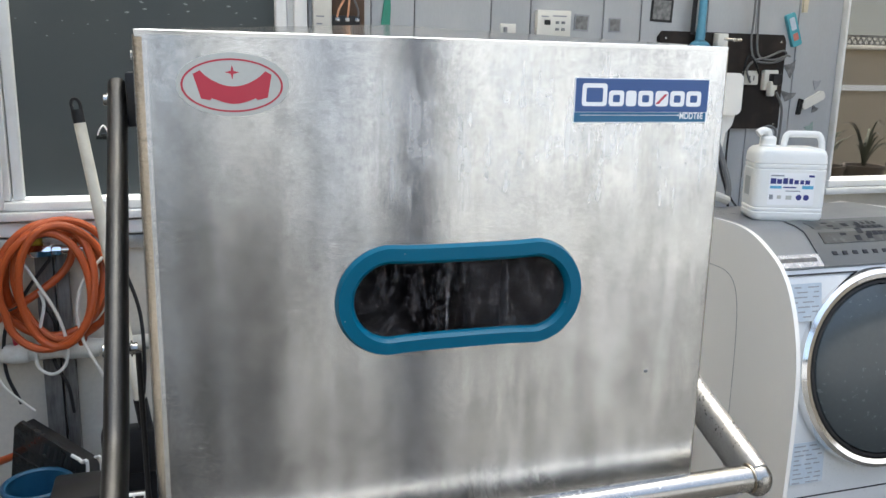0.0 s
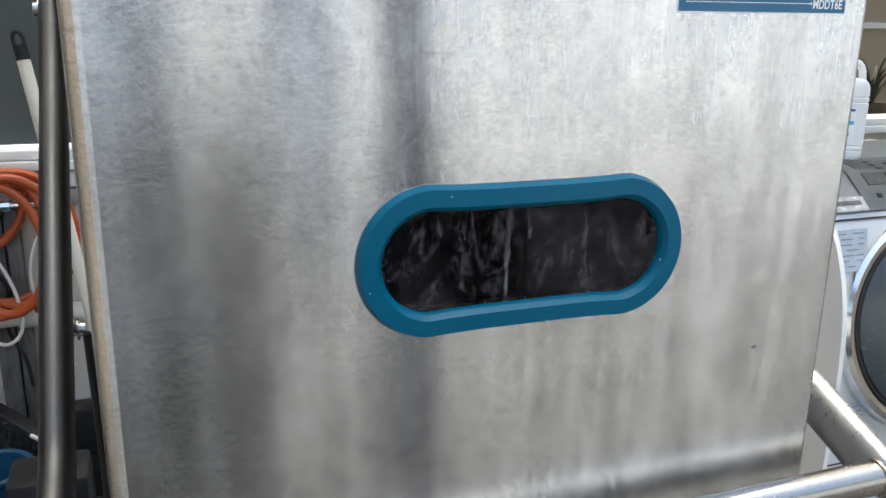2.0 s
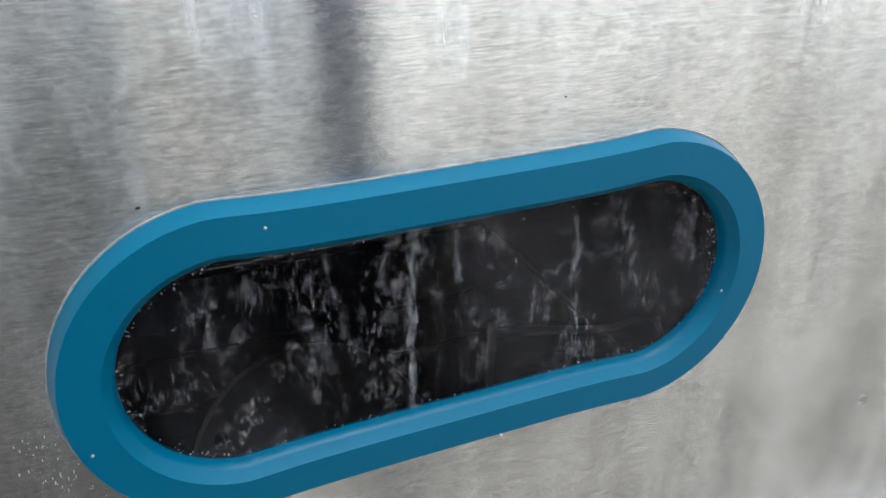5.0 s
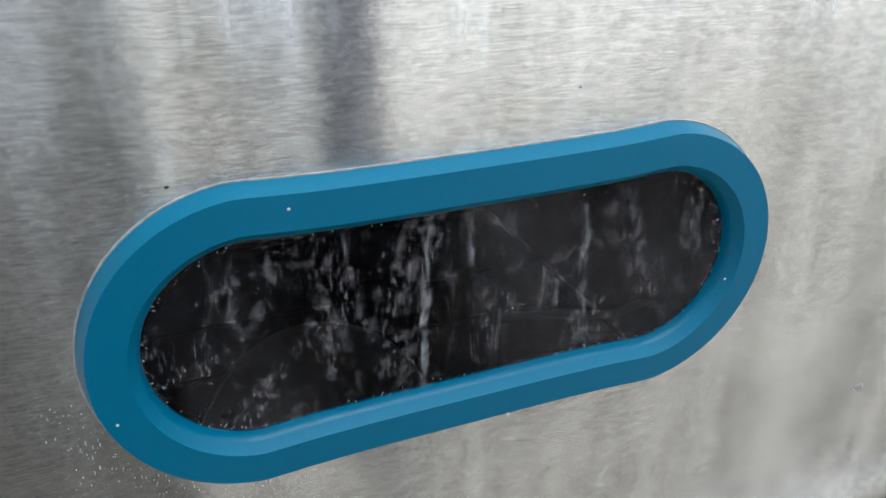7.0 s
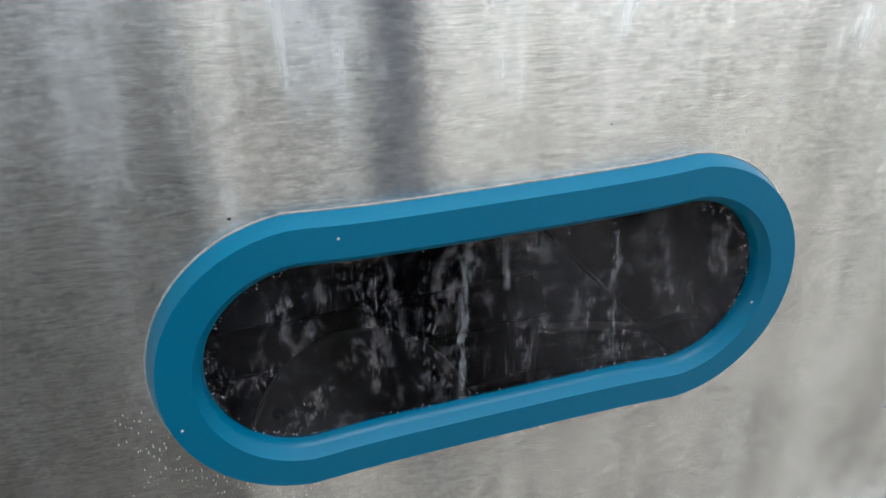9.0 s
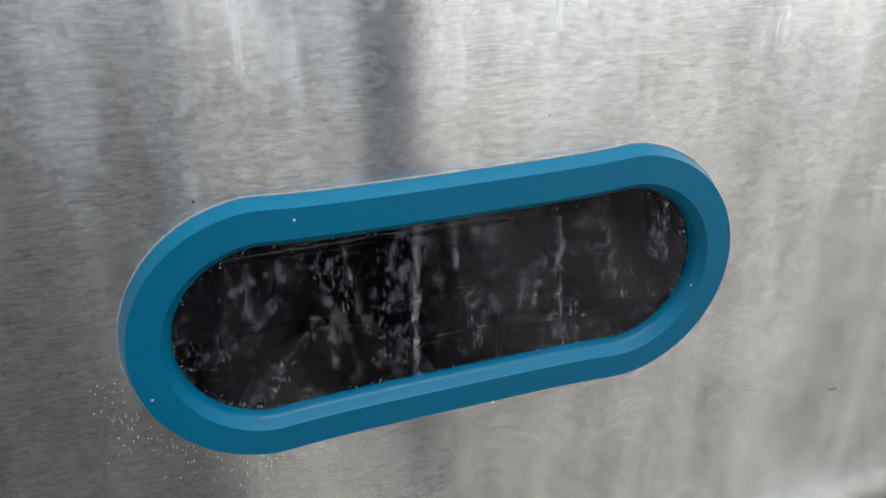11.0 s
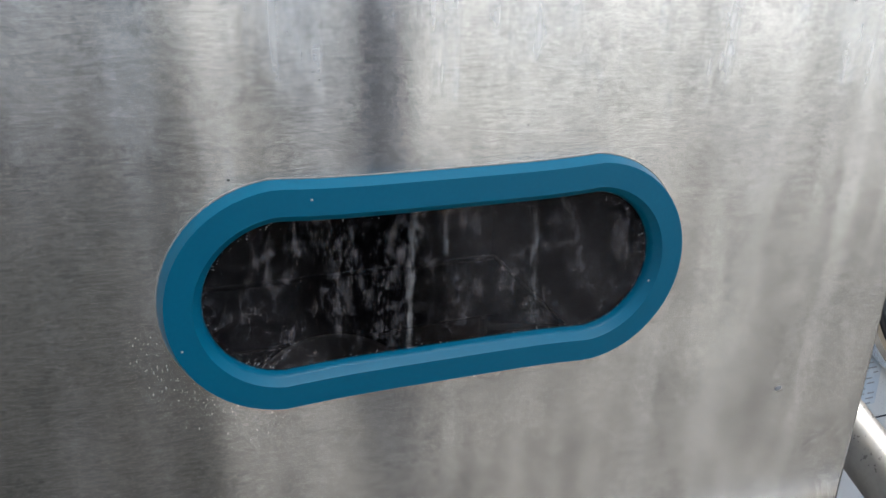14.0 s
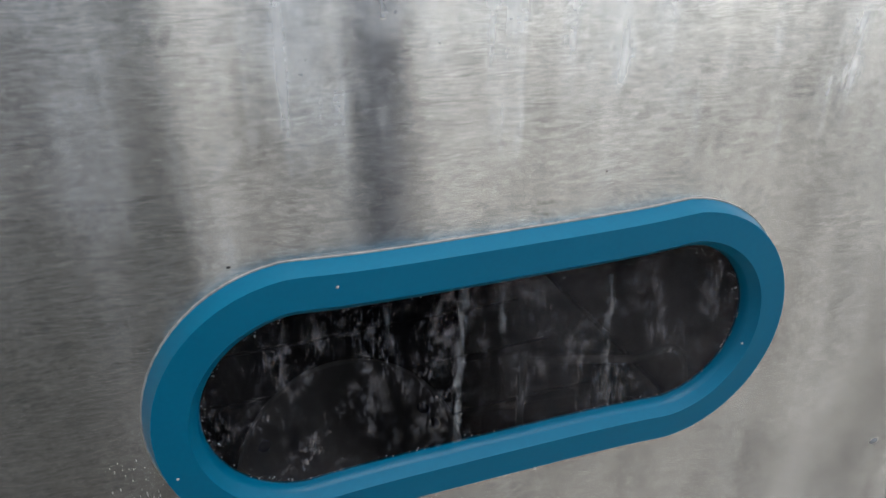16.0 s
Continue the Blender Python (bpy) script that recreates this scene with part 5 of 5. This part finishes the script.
ctrl = part("control_panel", slab_along(TOPC[2:], 1.415, WX1 - 0.013, 0.0045, 0.003), PANEL_GREY, LM, "worn grey control panel")


def on_slope(u):
    """A point (y, z) along the slope of the control panel, u from 0 (top) to 1 (front)."""
    p = TOPC[2:]
    seg = [math.dist(a, b) for a, b in zip(p, p[1:])]
    d = u * sum(seg)
    for (a, b), s in zip(zip(p, p[1:]), seg):
        if d <= s:
            return a[0] + (b[0] - a[0]) * d / s, a[1] + (b[1] - a[1]) * d / s
        d -= s
    return p[-1]


def on_panel(name, x0, x1, u0, u1, material, lift=0.0078, thick=0.0012, label=""):
    return part(name, slab_along([on_slope(u0 + (u1 - u0) * k / 3) for k in range(4)], x0, x1, lift, thick), material, ctrl, label)


on_panel("display_field", 1.450, 1.640, 0.14, 0.64, FIELD_GREY, label="scratched dark display field")
for k in range(12):
    x = 1.455 + 0.029 * k
    on_panel("button", x, x + 0.013, 0.77, 0.83, INK)
for k in range(12):
    on_panel("print_bar", 1.585 + 0.017 * (k % 4), 1.594 + 0.017 * (k % 4) + 0.003 * (k // 4), 0.22 + 0.12 * (k // 4), 0.29 + 0.12 * (k // 4), INK, 0.0092, 0.0004)
for k in range(4):
    on_panel("print_bar", 1.490 + 0.006 * k, 1.506 + 0.006 * k, 0.20 + 0.09 * k, 0.24 + 0.09 * k, INK, 0.0092, 0.0004)
for k, (x, u) in enumerate(((1.54, 0.25), (1.56, 0.4), (1.575, 0.28), (1.545, 0.52), (1.58, 0.5))):
    on_panel("print_bar", x, x + 0.016, u, u + 0.09, INK, 0.0092, 0.0004)
part("latch_trim", slab_along([on_slope(0.80), on_slope(0.9), on_slope(1.0)], WX0 + 0.013, 1.412, 0.005, 0.006), SATIN, LM, "scuffed silver drawer trim")
# no hollow is cut: the shade of a recess is a dark raised strip
part("trim_shade_strip", slab_along([on_slope(0.86), on_slope(0.92)], WX0 + 0.020, 1.400, 0.0112, 0.0006), WOOD_GREY, LM)
part("trim_line", boxes((WX0 + 0.012, WX1 - 0.012, 0.744, 0.752, 0.864, 0.866)), INK, LM)

dm = Matrix.Translation(DC) @ pose(0, 0, 0, 90 - TILT, 0, 0)
door = part("door", lathe([(0.0, -0.02), (0.215, -0.02), (0.218, 0.0), (0.216, 0.006)], 64, dm), WHITE_PLASTIC, LM, "round loading door")
part("chrome_ring", lathe([(0.231, -0.018), (0.233, -0.004), (0.229, 0.008), (0.220, 0.014), (0.209, 0.012), (0.205, 0.004), (0.205, -0.01)], 72, dm), CHROME, door, "polished chrome door ring")
part("dark_ring", lathe([(0.206, -0.008), (0.206, 0.006), (0.203, 0.011), (0.198, 0.012), (0.196, 0.0)], 72, dm), BLACK, door, "black inner ring")
part("door_window", lathe([(0.198, 0.004), (0.194, 0.013), (0.168, 0.025), (0.12, 0.034), (0.06, 0.039), (0.0, 0.040)], 64, dm), DOOR_GREY, door, "smoked grey domed door window")
part("door_label", boxes((-0.030, 0.02, -0.012, 0.006, 0.0385, 0.0392)), STICKER_BLUE, door, "small white door label").matrix_basis = dm @ Matrix.Rotation(0, 4, "Z")
part("door_label_bar", boxes((-0.026, -0.012, -0.008, 0.002, 0.0393, 0.0396), (-0.009, 0.0, -0.008, 0.002, 0.0393, 0.0396), (0.003, 0.015, -0.008, 0.002, 0.0393, 0.0396)), INK_GREY, door).matrix_basis = dm


def front_sticker(x0, x1, z0, z1, yb, yt, label):
    t = thing("warning_sticker", label, "sticker", "stickers on the washing machine")
    ang = math.degrees(math.atan2(yt - yb, z1 - z0))
    m_ = Matrix.Translation(((x0 + x1) / 2, (yb + yt) / 2 - 0.001, (z0 + z1) / 2)) @ Matrix.Rotation(radians(-ang), 4, "X")
    w, h = (x1 - x0) / 2, (z1 - z0) / 2
    part("paper", plate2d(round_rect(-w, w, -h, h, 0.004), 0.0008, m_), STICKER_BLUE, t)
    n_ = int(h * 2 / 0.011)
    rg_ = random.Random(int(z0 * 1000))
    bm = bmesh.new()
    for k in range(n_):
        zz = h - 0.010 - k * 0.011
        x_ = -w * 0.85
        while x_ < w * 0.6:
            ln = rg_.uniform(0.012, 0.035)
            plate2d([(x_, zz), (min(x_ + ln, w * 0.85), zz), (min(x_ + ln, w * 0.85), zz + 0.003), (x_, zz + 0.003)], 0.0012, m_, bm)
            x_ += ln + rg_.uniform(0.004, 0.02)
    tagged(part("faded_print", bm, INK_GREY, t), kind="stuff")


front_sticker(1.290, 1.392, 0.765, 0.850, 0.7185, 0.7325, "pale blue warning sticker with faded print")
front_sticker(1.325, 1.415, 0.388, 0.488, 0.6835, 0.6880, "pale blue warning sticker with faded print")
part("lower_seam", boxes((WX0 + 0.012, WX1 - 0.012, 0.681, 0.692, 0.352, 0.3545)), INK, LM)
for fx in (WX0 + 0.07, WX1 - 0.07):
    for fy in (0.74, 1.28):
        part("foot", lathe([(0.0, 0.0), (0.03, 0.0), (0.028, 0.05), (0.0, 0.05)], 16, pose(fx, fy, FLOOR)), BLACK, LM)
inlet = thing("inlet_valve", "white plastic water inlet with grey hose on the machine", "valve")
part("valve", tube([(1.37, 1.14, 0.985), (1.40, 1.14, 0.98), (1.43, 1.14, 0.968)], 0.012, 10, 3), OFFWHITE, inlet)
part("hose", tube([(1.43, 1.14, 0.968), (1.44, 1.16, 1.02), (1.425, 1.22, 1.15), (1.44, 1.3, 1.25)], 0.008, 8, 5), CABLE_GREY, inlet)

# ---- detergent jug ----
jug = thing("detergent_jug", "large white detergent jug with pump on the washing machine", "detergent jug", at=(1.449, 0.955, 0.9545), rz=-20)
jug.scale = (0.80, 0.80, 0.82)


def jug_body():
    bm = bmesh.new()
    prof = [(0.0, 0.90), (0.004, 0.96), (0.012, 1.0), (0.024, 1.0), (0.027, 0.965), (0.030, 1.0), (0.036, 1.0), (0.039, 0.965), (0.042, 1.0), (0.150, 1.0), (0.153, 0.965), (0.156, 1.0), (0.164, 1.0), (0.167, 0.965), (0.170, 1.0), (0.192, 0.985), (0.204, 0.94), (0.211, 0.87), (0.214, 0.76)]
    rings = []
    for h, s in prof:
        o = round_rect(-0.108 * s, 0.108 * s, -0.062 * s, 0.062 * s, 0.022 * s, 6)
        rings.append([bm.verts.new((x, y, h)) for x, y in o])
    for a, b in zip(rings, rings[1:]):
        for k in range(len(a)):
            j = (k + 1) % len(a)
            bm.faces.new((a[k], a[j], b[j], b[k]))
    bm.faces.new(rings[0][::-1])
    bm.faces.new(rings[-1])
    return bm


part("body", jug_body(), JUG_WHITE, jug, "white ribbed plastic body")
part("handle", tube([(-0.014, 0, 0.175), (-0.010, 0, 0.234), (-0.003, 0, 0.248), (0.012, 0, 0.251), (0.078, 0, 0.251), (0.092, 0, 0.246), (0.101, 0, 0.228), (0.104, 0, 0.192), (0.103, 0, 0.17)], 0.0080, 12, 6, flat=(1.0, 1.25), side=(0, 1, 0)), JUG_WHITE, jug)
part("neck", lathe([(0.022, 0.195), (0.026, 0.204), (0.024, 0.21), (0.021, 0.202), (0.021, 0.208), (0.024, 0.21), (0.024, 0.225), (0.018, 0.232), (0, 0.232)], 24, Matrix.Translation((-0.060, 0, 0.012))), JUG_WHITE, jug)
part("pump_head", tube([(-0.060, 0, 0.225), (-0.060, 0, 0.245), (-0.066, -0.004, 0.256), (-0.084, -0.01, 0.258), (-0.096, -0.012, 0.250)], 0.012, 12, 6), JUG_WHITE, jug, "white pump spout")
part("pump_tube", tube([(-0.085, -0.005, 0.266), (-0.06, -0.004, 0.273), (-0.042, 0, 0.262), (-0.038, 0.004, 0.24)], 0.0035, 8, 6), CABLE_GREY, jug)
lp = part("label_panel", plate2d(round_rect(-0.066, 0.070, 0.048, 0.142, 0.003), 0.0008, Matrix.Translation((0, -0.0618, 0))), PRINT_WHITE, jug, "printed label")
rows_ = [(-0.055, -0.01, 0.132, 0.136, INK_GREY), (0.075, 0.094, 0.131, 0.137, INK_BLUE), (-0.055, -0.036, 0.110, 0.126, INK_BLUE), (-0.033, -0.016, 0.110, 0.124, INK_BLUE), (-0.012, 0.004, 0.110, 0.127, INK_BLUE), (0.009, 0.022, 0.110, 0.126, INK_BLUE), (0.027, 0.042, 0.110, 0.122, INK_BLUE), (0.047, 0.060, 0.110, 0.122, INK_BLUE), (0.064, 0.080, 0.110, 0.122, INK_BLUE), (-0.055, -0.015, 0.096, 0.104, INK_CYAN), (-0.010, 0.035, 0.098, 0.102, INK_BLUE), (0.055, 0.094, 0.096, 0.106, INK_CYAN), (0.0, 0.05, 0.088, 0.091, INK_GREY), (-0.055, -0.042, 0.064, 0.078, INK_GREY), (-0.028, -0.014, 0.066, 0.076, STICKER), (0.002, 0.022, 0.064, 0.076, STICKER)]
for x0, x1, z0, z1, m_ in [(-0.064 + (a + 0.058) * 0.86, -0.064 + (b + 0.058) * 0.86, c, d, e) for a, b, c, d, e in rows_]:
    part("print_bar", plate2d([(x0, z0), (x1, z0), (x1, z1), (x0, z1)], 0.0004, Matrix.Translation((0, -0.0627, 0))), m_, lp)
for x in (0.026, 0.048):
    part("print_dot", plate2d(ellipse(x, 0.071, 0.0085, 0.0085, 20), 0.0004, Matrix.Translation((0, -0.0627, 0))), INK_BLUE, lp)
bm = bmesh.new()
plate2d(round_rect(-0.022, 0.022, 0.07, 0.125, 0.003), 0.0008, Matrix.Translation((-0.1085, 0.0, 0)) @ Matrix.Rotation(radians(-90), 4, "Z"), bm)
part("side_label", bm, STICKER, jug, "grey side label")

# ---- outside the window, and the yard ----
gw = thing("garden_wall", "tan rendered garden wall beyond the window", "wall")
part("render_face", boxes((1.6, 9.0, 3.6, 3.75, FLOOR - 0.02, 1.452), bevel=0.01), BLOCKWALL, gw)
part("coping", boxes((1.58, 9.02, 3.56, 3.79, 1.452, 1.478), bevel=0.005), HOUSE, gw)
part("white_band", boxes((1.6, 9.0, 3.585, 3.60, 1.20, 1.235)), PRINT_WHITE, gw)
nb = thing("neighbour_house", "cream rendered house beyond the garden wall", "house")
part("wall", boxes((2.0, 22.0, 11.0, 17.0, FLOOR - 0.02, 5.0)), HOUSE, nb)
part("roof", boxes((1.6, 22.4, 10.6, 17.4, 5.0, 5.25)), OUT_WALL, nb)
for k in range(6):
    part("window", boxes((4.0 + 2.6 * k, 5.4 + 2.6 * k, 10.96, 10.995, 1.1, 2.5)), GREY_PLASTIC, nb)
fence = thing("trellis", "weathered lattice trellis on the garden wall", "trellis")
for k in range(54):
    x = 2.6 + 0.045 * k
    part("lath", plate2d([(x, 1.478), (x + 0.006, 1.478), (x + 0.051, 1.532), (x + 0.045, 1.532)], 0.008, Matrix.Translation((0, 3.68, 0))), WOOD_GREY, fence)
    part("lath", plate2d([(x + 0.045, 1.478), (x + 0.051, 1.478), (x + 0.006, 1.532), (x, 1.532)], 0.008, Matrix.Translation((0, 3.69, 0))), WOOD_GREY, fence)
for z in (1.478, 1.532):
    part("rail", boxes((2.55, 5.1, 3.665, 3.695, z, z + 0.012)), WOOD_GREY, fence)
ledge = thing("outside_bench", "dark timber bench outside the window", "bench")
part("top", boxes((2.1, 4.4, 2.1, 2.5, 0.72, 0.76)), WOOD_GREY, ledge)
for x in (2.2, 3.2, 4.3):
    part("leg", boxes((x, x + 0.06, 2.25, 2.35, FLOOR - 0.02, 0.72)), WOOD_GREY, ledge)


def strap_plant(at, n_, seed, size):
    t = thing("potted_plant", "strap-leaved plant in a brown pot outside the window", "plant", "plants outside", at=at)
    part("pot", lathe([(0, 0), (0.06, 0), (0.085, 0.13), (0.09, 0.13), (0.09, 0.145), (0.078, 0.145), (0.075, 0.12), (0, 0.12)], 20), TERRACOTTA, t)
    r_ = random.Random(seed)
    for k in range(n_):
        a, ln = r_.uniform(0, 2 * math.pi), size * r_.uniform(0.6, 1.2)
        out = r_.uniform(0.12, 0.6) * ln
        bm = bmesh.new()
        prev = None
        for i in range(9):
            s = i / 8
            c = Vector((math.cos(a) * out * s ** 1.4, math.sin(a) * out * s ** 1.4, 0.12 + ln * (s - 0.45 * s ** 3)))
            w = 0.006 * (1 - s ** 2) + 0.001
            e = Vector((-math.sin(a), math.cos(a), 0)) * w
            cur = (bm.verts.new(c - e), bm.verts.new(c + Vector((0, 0, -w * 0.4))), bm.verts.new(c + e))
            if prev:
                for i_ in (0, 1):
                    bm.faces.new((prev[i_], prev[i_ + 1], cur[i_ + 1], cur[i_]))
            prev = cur
        part("leaf", bm, LEAF, t)


strap_plant((2.58, 2.28, 0.76), 20, 3, 0.24)
strap_plant((2.79, 2.30, 0.76), 26, 5, 0.27)
strap_plant((2.98, 2.27, 0.76), 28, 9, 0.33)
strap_plant((3.24, 2.28, 0.76), 14, 8, 0.36)
pile = thing("outside_planter", "dark planter box outside the window", "planter")
part("planter_body", boxes((3.35, 3.9, 2.15, 2.45, 0.76, 0.92), bevel=0.01), BLACK, pile)

# added out of view: blocks that put dark and bright bands in the hood
# dark box in place of the person whose body darkens the steel's left
blocker = thing("dark_blocker", "dark box out of view, standing in for the person reflected in the hood", "storage bin")
part("blocker_body", boxes((-0.24, 0.23, -1.30, -0.95, FLOOR - 0.02, 1.10), bevel=0.02), mat("dark_blocker_surface", (0.052, 0.053, 0.054), 0.8), blocker)
part("lid", boxes((-0.25, 0.24, -1.31, -0.94, 1.10, 1.13), bevel=0.012), BLACK, blocker, "black top of the added dark box")
# invented white block that brightens the top of the hood by reflection
fh = thing("far_reflector", "white house block out of view, added to brighten the hood's upper reflection", "house")
part("wall", boxes((0.5, 4.8, -18.0, -13.0, FLOOR - 0.02, 5.5), bevel=0.02), WHITE_WALL, fh)
part("roof", boxes((0.3, 5.1, -18.3, -12.6, 5.5, 5.75), bevel=0.03), SHED, fh)
# invented grey block; sets the tone mirrored at the hood's left edge
sh = thing("shed_reflector", "pale grey shed block out of view, added to tone the hood's left reflection", "shed")
part("wall", boxes((-9.0, -0.1, -14.0, -10.5, FLOOR - 0.02, 2.9), bevel=0.02), CLADDING, sh)
part("roof", boxes((-9.2, 0.1, -14.2, -10.2, 2.9, 3.05), bevel=0.02), SHED, sh)
# invented white block, mirrored as the bright right part of the steel
nw = thing("white_reflector", "white house block out of view, added as the bright reflection on the hood's right", "house")
part("wall", boxes((1.45, 11.0, -9.5, -5.5, FLOOR - 0.02, 3.2), bevel=0.02), WHITE_WALL, nw)
part("roof", boxes((1.2, 11.3, -9.8, -5.2, 3.2, 3.4), bevel=0.03), SHED, nw)
# unseen upright, placed so that its reflection draws the narrow dark stripe
sp = thing("stripe_post", "slim grey-blue post out of view, added for the dark stripe reflected in the hood", "post")
part("post", boxes((0.570, 0.670, -1.40, -1.28, FLOOR - 0.02, 2.6), bevel=0.008), mat("blue_grey_paint", (0.045, 0.053, 0.075), 0.6), sp)
